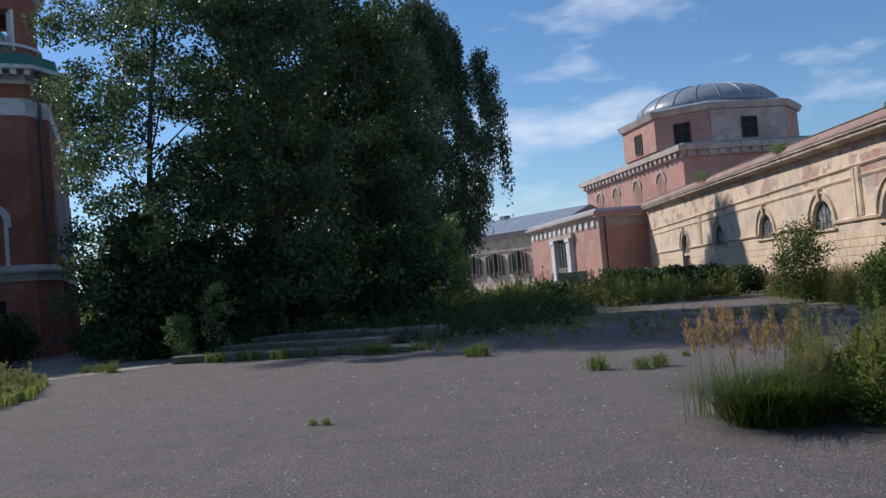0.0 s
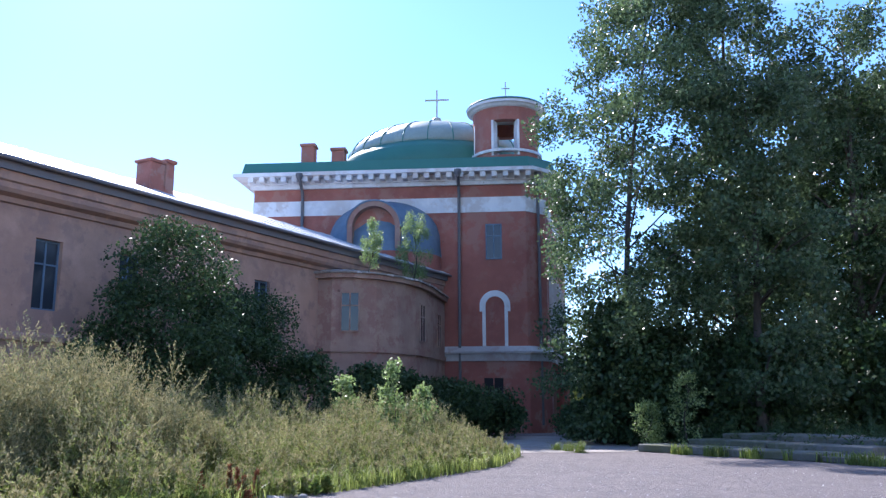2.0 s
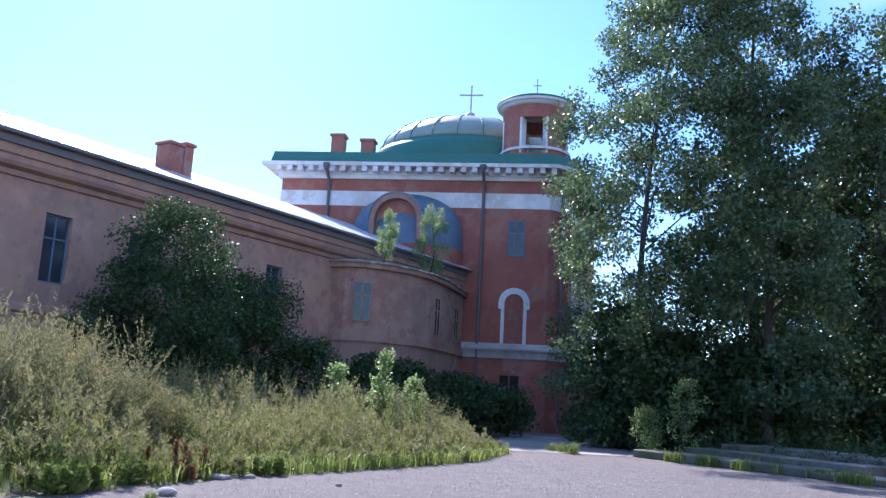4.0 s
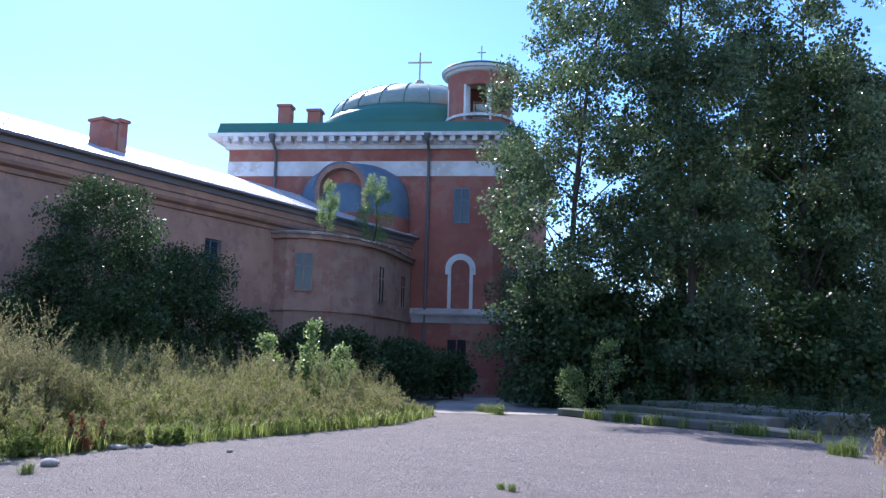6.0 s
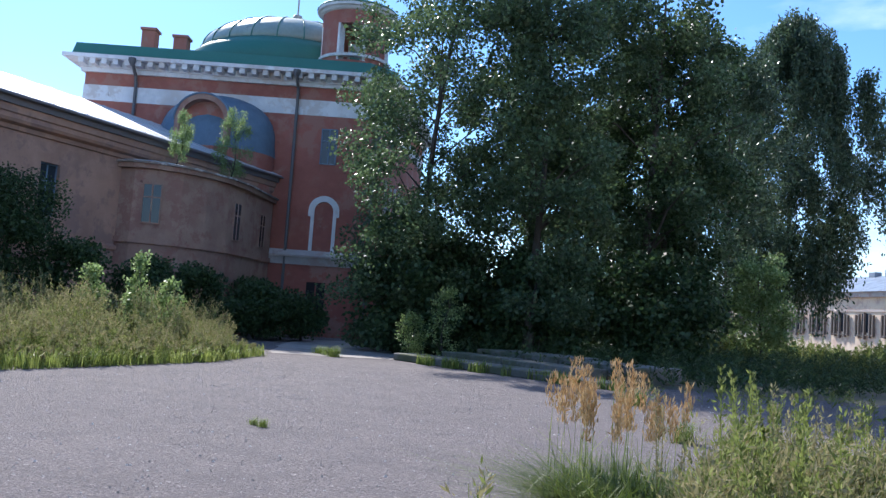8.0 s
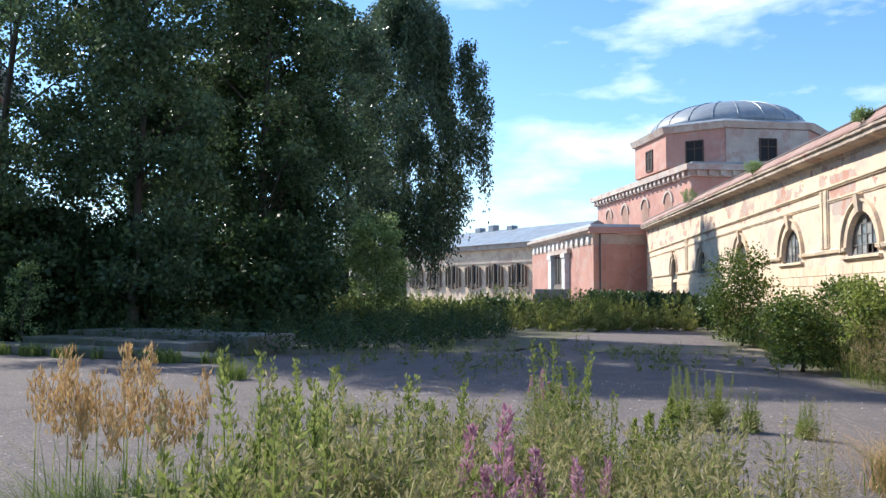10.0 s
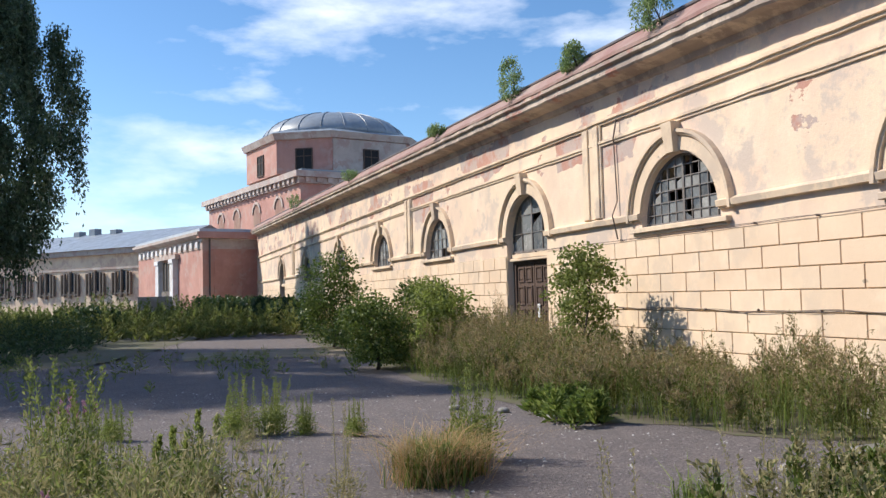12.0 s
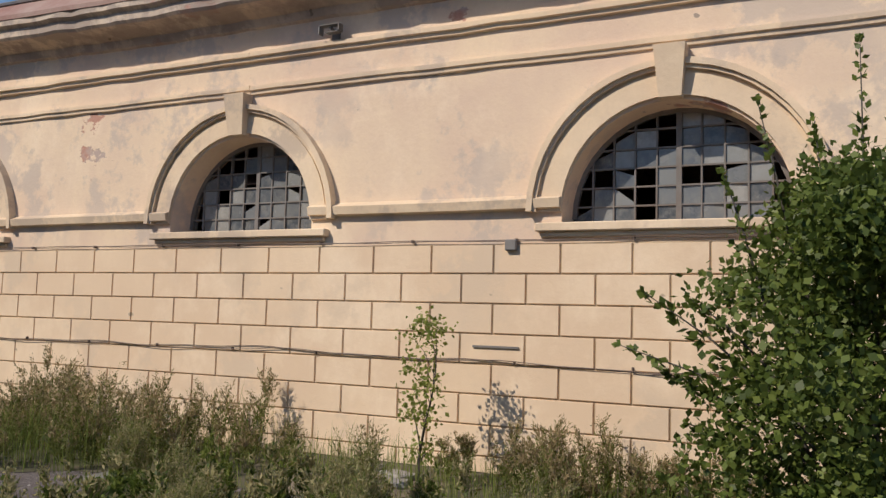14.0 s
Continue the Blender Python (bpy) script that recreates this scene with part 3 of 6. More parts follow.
def panel_door():
    d = empty("door_1", pose(WALL_X + 0.22, DOOR_Y, 0, 0, 0, -90), "tall dark brown panelled double door, paint worn", "door", kind="structure")
    part("lintel", boxes((-1.215, 1.215, -0.1, 0.2, 2.56, 2.70), (-1.215, 1.215, -0.16, 0.2, 2.48, 2.56), bevel=0.015), M_TRIM, d)
    part("door_frame", boxes((-1.215, -1.06, -0.05, 0.1, 0.0, 2.48), (1.06, 1.215, -0.05, 0.1, 0.0, 2.48), (-1.06, 1.06, -0.05, 0.1, 2.40, 2.48)), M_DOOR, d)
    for s in (-1, 1):
        x0, x1 = (-1.06, -0.012) if s < 0 else (0.012, 1.06)
        leaf = part("door_leaf", boxes((x0, x1, 0.0, 0.05, 0.06, 2.40), bevel=0.004), M_DOOR, d)
        for za, zb in ((0.2, 0.62), (0.72, 1.22), (1.32, 1.82), (1.92, 2.32)):
            for xa, xb in ((x0 + 0.1, (x0 + x1) / 2 - 0.05), ((x0 + x1) / 2 + 0.05, x1 - 0.1)):
                bm = boxes((xa, xb, -0.03, 0.0, za, za + 0.04), (xa, xb, -0.03, 0.0, zb - 0.04, zb), (xa, xa + 0.04, -0.03, 0.0, za + 0.04, zb - 0.04), (xb - 0.04, xb, -0.03, 0.0, za + 0.04, zb - 0.04), (xa + 0.08, xb - 0.08, -0.02, 0.0, za + 0.08, zb - 0.08))
                part("door_panel", bm, M_DOOR, leaf)
    part("notice", boxes((0.22, 0.34, -0.045, -0.032, 1.0, 1.35)), M_WHITE, d, "small white paper notice")
    return d


panel_door()
window_in_arch(DOOR_FAR, 21, HALF, 2.71, SPRING + 0.02, 3, 4, 0.1, 92, 0.2)
far_door = empty("door_2", pose(WALL_X + 0.3, DOOR_FAR, 0, 0, 0, -90), "dark doorway at the end of the long wall", "door", kind="structure")
part("door_leaf", boxes((-1.2, -0.01, 0.0, 0.06, 0.0, 2.48), (0.01, 1.2, 0.0, 0.06, 0.0, 2.48), bevel=0.01), M_DOOR, far_door)
part("lintel", boxes((-1.215, 1.215, -0.2, 0.1, 2.5, 2.70), bevel=0.015), M_TRIM, far_door)

# the building behind the wall
hall = empty("hall_shell", pose(WALL_X, 0, 0), "long low hall behind the yellow wall with rusty roof", "building", kind="structure")
part("back_wall", boxes((13.0, 13.4, -12.0, 79.0, 0, 6.0)), M_YELLOW, hall)
part("end_wall", boxes((0.55, 13.0, -12.0, -11.6, 0, 6.0)), M_YELLOW, hall)
part("inner_wall", boxes((0.55, 13.0, 78.6, 79.0, 0, 6.0)), M_YELLOW, hall)
part("hall_floor", boxes((0.55, 13.0, -11.6, 78.6, 0.0, 0.05)), M_CONCRETE, hall)
roof_bm = bmesh.new()
roof_rows = []
for i in range(131):
    y = -12.0 + 91.0 * i / 130
    j = random.Random(i).gauss(0, 0.008)
    u = lift(y)
    roof_rows.append([roof_bm.verts.new(p) for p in ((-0.60, y, 6.15 + j + u), (-0.60, y, 6.22 + j + u), (-0.20, y, 6.58 + j * 0.5 + u), (6.7, y, 8.4 + u * 0.6), (13.9, y, 6.2), (13.9, y, 6.1), (0.0, y, 6.12 + u))])
for a, b in zip(roof_rows, roof_rows[1:]):
    for k in range(7):
        roof_bm.faces.new((a[k], b[k], b[(k + 1) % 7], a[(k + 1) % 7]))
bmesh.ops.recalc_face_normals(roof_bm, faces=roof_bm.faces)
part("roof", roof_bm, M_RED_ROOF, hall, "rusty red sheet roof edge")
part("roof_rim", tube([(-0.22, y, 6.60 + lift(y)) for y in (-12.0, 5.0, 13.0, 30.0, 50.0, 79.0)], 0.035, 6), M_FASCIA, hall)

# cables on the wall
def cable(name, z, y0, y1, sag, seed):
    """Two thin strands that wander along the wall from clip to clip."""
    ob = empty(name, pose(WALL_X - 0.045, 0, z), "pair of thin brown cables clipped along the yellow wall", "cable")
    for strand in range(2):
        a = seed * 1.7 + strand * 0.9
        pts = []
        y = y0
        while y < y1:
            w = math.sin(1.9 * y + a) * 0.5 + math.sin(4.3 * y + 2 * a) * 0.3 + math.sin(0.7 * y + a) * 0.6
            pts.append((-0.012 * strand, y, sag * w - 0.012 * strand))
            y += 0.2
        part("strand", tube(pts, 0.0055, 5), M_CABLE, ob)
    y = y0 + 0.4
    while y < y1:
        part("clip", boxes((-0.02, 0.04, y - 0.008, y + 0.008, -0.026, 0.012)), M_CABLE, ob)
        y += 1.35
    return ob


drop = tube([(WALL_X - 0.06, 18.95, 5.2), (WALL_X - 0.12, 19.0, 4.8), (WALL_X - 0.05, 19.1, 4.75), (WALL_X - 0.04, 19.05, 3.5), (WALL_X - 0.14, 19.1, 3.2), (WALL_X - 0.06, 19.05, 2.7)], 0.016, 6)
tagged(new("drop_cable", mesh_of("drop_cable", drop, M_CABLE)), "dark cable hanging down the yellow wall", "cable")
cable("wall_cable", 2.68, 1.0, 24.5, 0.012, 3)
cable("wall_cable", 1.28, 1.0, 21.0, 0.035, 4)
jb = new("junction_box", mesh_of("junction_box", boxes((WALL_X - 0.09, WALL_X - 0.002, 6.79, 6.93, 2.55, 2.68), bevel=0.012), M_STEEL))
tagged(jb, "small grey junction box on the yellow wall", "electrical box")
lamp = empty("wall_floodlight", pose(WALL_X, 9.40, 5.44), "rusty open floodlight frame on the yellow wall", "lamp")
part("plate", boxes((-0.02, 0.0, -0.06, 0.06, -0.10, 0.05)), M_STEEL, lamp)
part("arm", tube([(-0.01, 0, 0), (-0.10, 0.0, 0.03), (-0.16, 0.0, 0.03)], 0.02, 6), M_STEEL, lamp)
part("housing", boxes((-0.20, -0.10, -0.16, -0.14, -0.03, 0.07), (-0.20, -0.10, 0.14, 0.16, -0.05, 0.06), (-0.20, -0.10, -0.14, 0.14, 0.055, 0.07), (-0.20, -0.10, -0.14, 0.05, -0.045, -0.03), bevel=0.004), M_STEEL, lamp, "empty rectangular lamp housing")

vent = new("wall_vent", mesh_of("wall_vent", boxes((WALL_X - 0.05, WALL_X - 0.018, 6.75, 7.32, 1.43, 1.455)), M_STEEL))
tagged(vent, "narrow rusty slot vent in the plaster", "vent")


# ---- the domed block and the pavilion ----
AX = 13.5   # degrees by which the far part of the complex is turned
def turned(x, y, dx, dy):
    a = radians(AX)
    return (x + dx * math.cos(a) - dy * math.sin(a), y + dx * math.sin(a) + dy * math.cos(a))


pav = empty("pavilion", pose(9.9, 79.2, 0, 0, 0, AX + 90), "pink plaster entrance pavilion with white pilasters", "building")
# local x runs away along the lit face, local y points to the left, out of that face
PL = 23.0
part("wall", boxes((0, PL, -5.5, 0, 0, 7.0)), M_PINK, pav)
part("frieze", boxes((-0.04, PL, -5.5, 0.04, 6.1, 7.0)), M_PINK_PALE, pav)
part("cornice", strip_profile([(0.0, 7.0), (0.35, 7.1), (0.6, 7.3), (0.6, 7.55), (0, 7.6)], -0.5, PL + 0.3), M_PINK_PALE, pav)
part("roof_rail", boxes((-0.3, PL, -5.2, 0.35, 7.6, 7.85)), M_ROOF_BRIGHT, pav, "grey sheet roof edge")
part("rain_pipe", tube([(-0.08, -0.6, 0.2), (-0.08, -0.6, 7.0)], 0.07, 8), M_PIPE, pav)
part("side_cornice", boxes((-0.55, -0.005, -5.6, 0.5, 7.02, 7.58)), M_PINK, pav)
for i in range(13):
    part("bracket", boxes((0.8 + i * 1.7, 1.4 + i * 1.7, 0.04, 0.22, 6.25, 6.75)), M_WHITE, pav)
for x in (8.2, 13.4):
    part("pilaster", boxes((x - 0.55, x + 0.55, 0.0, 0.5, 0, 5.2), (x - 0.7, x + 0.7, 0.0, 0.6, 5.2, 5.6)), M_WHITE, pav)
part("door_head", boxes((7.0, 14.6, 0.0, 0.45, 5.6, 6.0)), M_PINK_PALE, pav)
# black sheet on the solid wall, painted as the unlit opening
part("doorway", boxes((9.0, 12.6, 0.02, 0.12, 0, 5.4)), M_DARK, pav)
for i in range(4):
    part("door_bar", boxes((9.2 + i * 1.0, 9.35 + i * 1.0, 0.12, 0.2, 2.7, 5.3)), M_BOARD, pav)
part("door_board", boxes((9.0, 12.6, 0.12, 0.25, 0, 2.6)), M_BOARD, pav)
for y0 in (-2.4, -4.9):
    part("side_niche", boxes((-0.05, 0.0, y0, y0 + 1.4, 3.9, 5.6), (-0.05, 0.0, y0, y0 + 1.4, 0.6, 3.0)), M_PINK, pav)

dom = empty("domed_building", pose(18.7, 80.6, 0, 0, 0, AX), "pink domed building with an octagonal drum", "building")
# local y runs away along the lit left face, local x to the right
part("wall", boxes((0, 26, 0, 27, 0, 12.2)), M_PINK, dom)
part("cornice", boxes((-0.7, 26.5, -0.7, 27.7, 12.75, 13.3), (-0.3, 26.2, -0.3, 27.3, 12.2, 12.75)), M_PINK_PALE, dom, "pale stone cornice")
for i in range(24):
    part("dentil", boxes((-0.55, -0.3, 0.3 + i * 1.13, 0.8 + i * 1.13, 12.3, 12.74)), M_PINK_PALE, dom)
for i in range(18):
    part("dentil", boxes((0.3 + i * 1.13, 0.8 + i * 1.13, -0.55, -0.3, 12.3, 12.74)), M_PINK_PALE, dom)
for y in (5.2, 11.2, 17.2, 22.5):
    w = part("window", arch_band(0.02, 0.95, -0.03, 0.0, 10.4, 0.0), M_OCHRE_LOW, dom, "blind arched window filled with dull plaster")
    w.matrix_basis = pose(0, y, 0, 0, 0, -90)
    part("pane", boxes((-0.95, 0.95, -0.03, 0.0, 9.0, 10.4)), M_OCHRE_LOW, w)
    part("surround", arch_band(0.95, 1.2, -0.14, 0.0, 10.4, 0.0), M_PINK_PALE, w)
part("roof", boxes((0.2, 25.8, 0.2, 26.8, 13.3, 13.6)), M_GREY_ROOF, dom)
OCT = [(-0.4, 4.7), (3.7, 1.0), (12.0, 1.0), (15.8, 4.7), (15.8, 13.0), (12.0, 16.7), (3.7, 16.7), (-0.4, 13.0)]
cx = sum(p[0] for p in OCT) / 8
cy = sum(p[1] for p in OCT) / 8
grow = lambda k: [(cx + (x - cx) * k, cy + (y - cy) * k) for x, y in OCT]
part("drum", prism(OCT, 13.6, 16.9), M_PINK, dom)
part("drum_cornice", frustum(grow(1.03), grow(1.06), 16.9, 17.5), M_PINK_PALE, dom)
part("drum_roof", frustum(grow(1.05), grow(0.93), 17.5, 17.9), M_GREY_ROOF, dom)
part("dome", lathe([(7.5 * math.cos(a), 17.85 + 3.0 * math.sin(a)) for a in [math.pi / 2 * i / 10 for i in range(10)]], 40, cx, cy), M_GREY_ROOF, dom, "low grey metal dome", True)
for i in range(20):
    a = 2 * math.pi * i / 20
    pts = [(cx + 7.52 * math.cos(e) * math.cos(a), cy + 7.52 * math.cos(e) * math.sin(a), 17.87 + 3.01 * math.sin(e)) for e in [math.pi / 2 * k / 8 for k in range(8)]]
    part("dome_seam", tube(pts, 0.05, 5), M_GREY_ROOF, dom)
def drum_window(x, y, turn):
    """A dark sash window with a pale frame on one face of the drum."""
    # the pane is a black sheet for the unlit room; the drum is solid
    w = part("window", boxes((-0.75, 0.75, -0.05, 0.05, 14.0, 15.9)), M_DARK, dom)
    w.matrix_basis = pose(x, y, 0, 0, 0, turn)
    part("window_frame", boxes((-0.85, -0.75, -0.12, 0.02, 13.9, 16.0), (0.75, 0.85, -0.12, 0.02, 13.9, 16.0), (-0.75, 0.75, -0.12, 0.02, 15.9, 16.0), (-0.75, 0.75, -0.14, 0.02, 13.88, 14.0), (-0.04, 0.04, -0.09, -0.05, 14.0, 15.9), (-0.75, 0.75, -0.09, -0.05, 15.2, 15.28)), M_DOOR, w)


drum_window(OCT[0][0], (OCT[0][1] + OCT[7][1]) / 2, -90)
drum_window((OCT[0][0] + OCT[1][0]) / 2, (OCT[0][1] + OCT[1][1]) / 2, -42)
part("drum_plaster", boxes((OCT[1][0] + 0.1, OCT[2][0] - 0.1, OCT[1][1] - 0.1, OCT[1][1] - 0.004, 13.7, 16.85)), M_PINK_PALE, dom, "whitewashed face of the drum")
drum_window((OCT[1][0] + OCT[2][0]) / 2, OCT[1][1] - 0.12, 0)

wing = empty("far_wing", pose(5.0, 101.5, 0, 0, 0, 130), "long pale wing with boarded windows and grey roof", "building")
# local x runs to the left, local y away... from the yard when negative
part("wall", boxes((-4, 70, -12, 0, 0, 7.1)), M_FAR, wing)
part("cornice", boxes((-4, 70.3, -12.2, 0.5, 7.1, 7.7)), M_PINK_PALE, wing)
rb = bmesh.new()
rv = [rb.verts.new(p) for p in ((-4, 0.8, 7.7), (70.5, 0.8, 7.7), (70.5, -6, 10.2), (-4, -6, 10.2), (-4, -12.6, 7.7), (70.5, -12.6, 7.7))]
for q in ((0, 1, 2, 3), (3, 2, 5, 4), (0, 3, 4), (1, 5, 2), (0, 4, 5, 1)):
    rb.faces.new([rv[i] for i in q])
part("roof", rb, M_GREY_ROOF, wing, "grey sheet metal roof")
part("string", boxes((-4, 70.1, 0.0, 0.12, 5.4, 5.65)), M_PINK_PALE, wing)
for i in range(12):
    x = 3.3 + i * 4.5
    wdw = part("window", boxes((x - 0.7, x + 0.7, 0.0, 0.06, 3.0, 5.2)), M_DARK_GLASS, wing, "window with standing grey boards")
    for dx in (-1.5, -0.95, 0.0, 0.95, 1.5):
        part("board", boxes((x + dx - 0.09, x + dx + 0.09, 0.06, 0.35, 2.2 + abs(dx) * 0.2, 5.3 - abs(dx) * 0.2)), M_BOARD, wdw)
    part("ledge", boxes((x - 1.6, x + 1.6, 0.06, 0.3, 2.6, 2.75)), M_BOARD, wdw)
for x, h in ((16, 10.9), (19, 10.7), (12, 10.6)):
    part("roof_vent", boxes((x - 0.6, x + 0.6, -6.5, -5.5, 9.9, h), bevel=0.05), M_GREY_ROOF, wing)


# ---- the church ----
church = empty("church", pose(-25.7, 36.1, 0, 0, 0, 31), "red plaster church with white cornice and green roof", "church")
BODY = [(-11.5, 0), (3.6, 0), (4.7, 1.1), (6.5, 16), (-11.5, 16)]
def swell(d):
    return [(-11.5 - d, -d), (3.6 + d * 0.42, -d), (4.7 + d, 1.1 - d * 0.42), (6.5 + d, 16 + d), (-11.5 - d, 16 + d)]


part("wall", prism(BODY, 4.5, 13.3), M_CHURCH, church, "red painted plaster wall")
part("base_wall", prism(swell(0.12), 0, 3.72), M_CHURCH_LOW, church, "faded red base storey")
part("base_moulding", frustum(swell(0.38), swell(0.14), 4.22, 4.5), M_GREY_TRIM, church)
part("base_moulding", prism(swell(0.36), 4.12, 4.22), M_GREY_TRIM, church)
part("base_moulding", prism(swell(0.2), 3.72, 4.12), M_GREY_TRIM, church)
part("white_band", prism(swell(0.035), 11.78, 12.62), M_WHITE, church)
part("architrave", prism(swell(0.18), 13.3, 13.52), M_WHITE, church)
part("cornice", prism(swell(0.95), 13.86, 14.06), M_WHITE, church, "white cornice on small brackets")
part("cornice_bed", prism(swell(0.3), 13.52, 13.86), M_WHITE, church)
for i in range(26):
    part("modillion", boxes((-11.6 + i * 0.61, -11.32 + i * 0.61, -0.85, -0.3, 13.58, 13.86)), M_WHITE, church)
for i in range(22):
    part("modillion", boxes((5.05 + i * 0.0785, 5.6 + i * 0.0785, 1.6 + i * 0.65, 1.88 + i * 0.65, 13.58, 13.86)), M_WHITE, church)
for i in range(9):
    y = 2.4 + i * 1.5
    x = 4.7 + 1.8 * (y - 1.1) / 14.9
    part("white_strip", boxes((x - 0.1, x + 0.12, y - 0.16, y + 0.16, 4.9, 8.9), bevel=0.02), M_WHITE, church)
    part("base_pilaster", boxes((x - 0.1, x + 0.24, y - 0.3, y + 0.3, 0, 3.7), bevel=0.02), M_CHURCH_LOW, church)
part("roof_edge", frustum(swell(0.6), swell(0.45), 14.06, 14.75), M_GREEN_ROOF, church, "green painted sheet roof")
part("roof", frustum(swell(0.43), [(-5.5, 5), (-1, 4), (1.5, 6), (1.5, 12), (-5.5, 12)], 14.75, 16.0), M_GREEN_ROOF, church)
DX, DY = -2.05, 8.8
part("dome_skirt", lathe([(6.7, 14.9), (6.5, 16.4), (5.9, 16.95)], 40, DX, DY), M_GREEN_ROOF, church, "", True)
part("dome", lathe([(5.9 * math.cos(a), 16.9 + 2.5 * math.sin(a)) for a in [math.pi / 2 * i / 12 for i in range(12)]], 48, DX, DY), M_DOME, church, "pale weathered metal dome with seams", True)
for i in range(24):
    a = 2 * math.pi * i / 24
    pts = [(DX + 5.92 * math.cos(e) * math.cos(a), DY + 5.92 * math.cos(e) * math.sin(a), 16.92 + 2.51 * math.sin(e)) for e in [math.pi / 2 * k / 9 for k in range(9)]]
    part("dome_seam", tube(pts, 0.035, 5), M_GREEN_ROOF, church)


def cross_on(x, y, z, h, arm, th):
    part("cross", boxes((x - th, x + th, y - th, y + th, z, z + h), (x - arm, x + arm, y - th * 0.9, y + th * 0.9, z + h * 0.62, z + h * 0.62 + 2 * th), bevel=th * 0.2), M_CROSS, church)


part("orb", lathe([(0.12, 19.2), (0.2, 19.4), (0.12, 19.6), (0.3, 19.75), (0.36, 20.0), (0.28, 20.25), (0.08, 20.35)], 16, DX, DY), M_CROSS, church, "", True)
cross_on(DX, DY, 20.3, 1.95, 0.8, 0.05)
BX, BY, BR = 2.62, 2.04, 1.92
bel = part("belfry", lathe([(BR + 0.06, 14.3), (BR + 0.06, 15.0), (BR, 15.02), (BR, 15.05)], 40, BX, BY), M_CHURCH, church, "round red belfry with open arches")
FACING = math.radians(-91)
for q in range(4):
    c0 = FACING + q * math.pi / 2
    bm = bmesh.new()
    a0, a1 = c0 + math.radians(22), c0 + math.radians(68)
    rows = []
    for i in range(9):
        a = a0 + (a1 - a0) * i / 8
        rows.append([bm.verts.new((BX + r * math.cos(a), BY + r * math.sin(a), z)) for r, z in ((BR - 0.5, 15.05), (BR, 15.05), (BR, 17.1), (BR - 0.5, 17.1))])
    for a, b in zip(rows, rows[1:]):
        for k in range(4):
            bm.faces.new((a[k], b[k], b[(k + 1) % 4], a[(k + 1) % 4]))
    bm.faces.new(rows[0])
    bm.faces.new(rows[-1][::-1])
    bmesh.ops.recalc_face_normals(bm, faces=bm.faces)
    part("pier", bm, M_CHURCH, bel)
    for aj in (a0, a1):
        jb_ = boxes((BR - 0.55, BR + 0.02, -0.06, 0.06, 15.05, 17.1))
        j = part("jamb", jb_, M_WHITE, bel)
        j.matrix_basis = pose(BX, BY, 0, 0, 0, math.degrees(aj))
def hollow_ring(r0, r1, z0, z1, n=40):
    bm = bmesh.new()
    rows = [[bm.verts.new((BX + r * math.cos(2 * math.pi * i / n), BY + r * math.sin(2 * math.pi * i / n), z)) for r, z in ((r0, z0), (r1, z0), (r1, z1), (r0, z1))] for i in range(n)]
    for i in range(n):
        for k in range(4):
            bm.faces.new((rows[i][k], rows[(i + 1) % n][k], rows[(i + 1) % n][(k + 1) % 4], rows[i][(k + 1) % 4]))
    bmesh.ops.recalc_face_normals(bm, faces=bm.faces)
    return bm
part("ring_wall", hollow_ring(BR - 0.5, BR, 17.1, 17.85), M_CHURCH, bel)
part("ring_band", hollow_ring(BR - 0.3, BR + 0.1, 15.25, 15.4), M_WHITE, bel)
part("belfry_cornice", lathe([(BR, 17.85), (BR + 0.12, 17.9), (BR + 0.22, 18.0), (BR + 0.34, 18.05), (BR + 0.34, 18.2), (BR, 18.22)], 40, BX, BY), M_WHITE, bel)
part("belfry_roof", lathe([(BR + 0.38, 18.2), (BR + 0.3, 18.32), (BR * 0.7, 18.65), (BR * 0.3, 18.82), (0.06, 18.88)], 40, BX, BY), M_GREEN_ROOF, bel, "", True)
cross_on(BX, BY, 18.86, 1.15, 0.24, 0.03)
for X, top in ((-8.95, 16.5), (-7.15, 16.2)):
    ch = part("chimney", boxes((X - 0.38, X + 0.38, 1.65, 2.35, 14.5, top), (X - 0.46, X + 0.46, 1.57, 2.43, 14.5, 15.1), (X - 0.46, X + 0.46, 1.57, 2.43, top - 0.16, top), bevel=0.02), M_BRICK, church)
for X in (-8.7, 0.0, 4.3):
    Y = -0.14 if X < 4 else 0.55
    p = part("drain_pipe", tube([(X, Y, 0.4), (X, Y, 12.8), (X, Y - 0.15, 13.2), (X, Y - 0.8, 13.7)], 0.085, 8), M_PIPE, church)
    part("hopper", lathe([(0.09, 13.55), (0.2, 13.8), (0.2, 13.95)], 10, X, Y - 0.85), M_PIPE, p)
# blind arched niche with a white surround
nic = part("niche", arch_band(0.02, 0.5, -0.02, 0.0, 6.65, 1.88), M_CHURCH_LOW, church, "blind arched niche painted red")
part("niche_back", boxes((1.38, 2.38, -0.02, 0.0, 4.5, 6.65)), M_CHURCH_LOW, nic)
sur = arch_band(0.5, 0.82, -0.1, 0.0, 6.65, 1.88)
block(sur, 1.06, 1.38, -0.1, 0.0, 6.35, 6.65), block(sur, 2.38, 2.70, -0.1, 0.0, 6.35, 6.65)
block(sur, 1.2, 1.38, -0.08, 0.0, 4.5, 6.35), block(sur, 2.38, 2.56, -0.08, 0.0, 4.5, 6.35)
part("niche_surround", sur, M_WHITE, church, "white plaster arch surround")


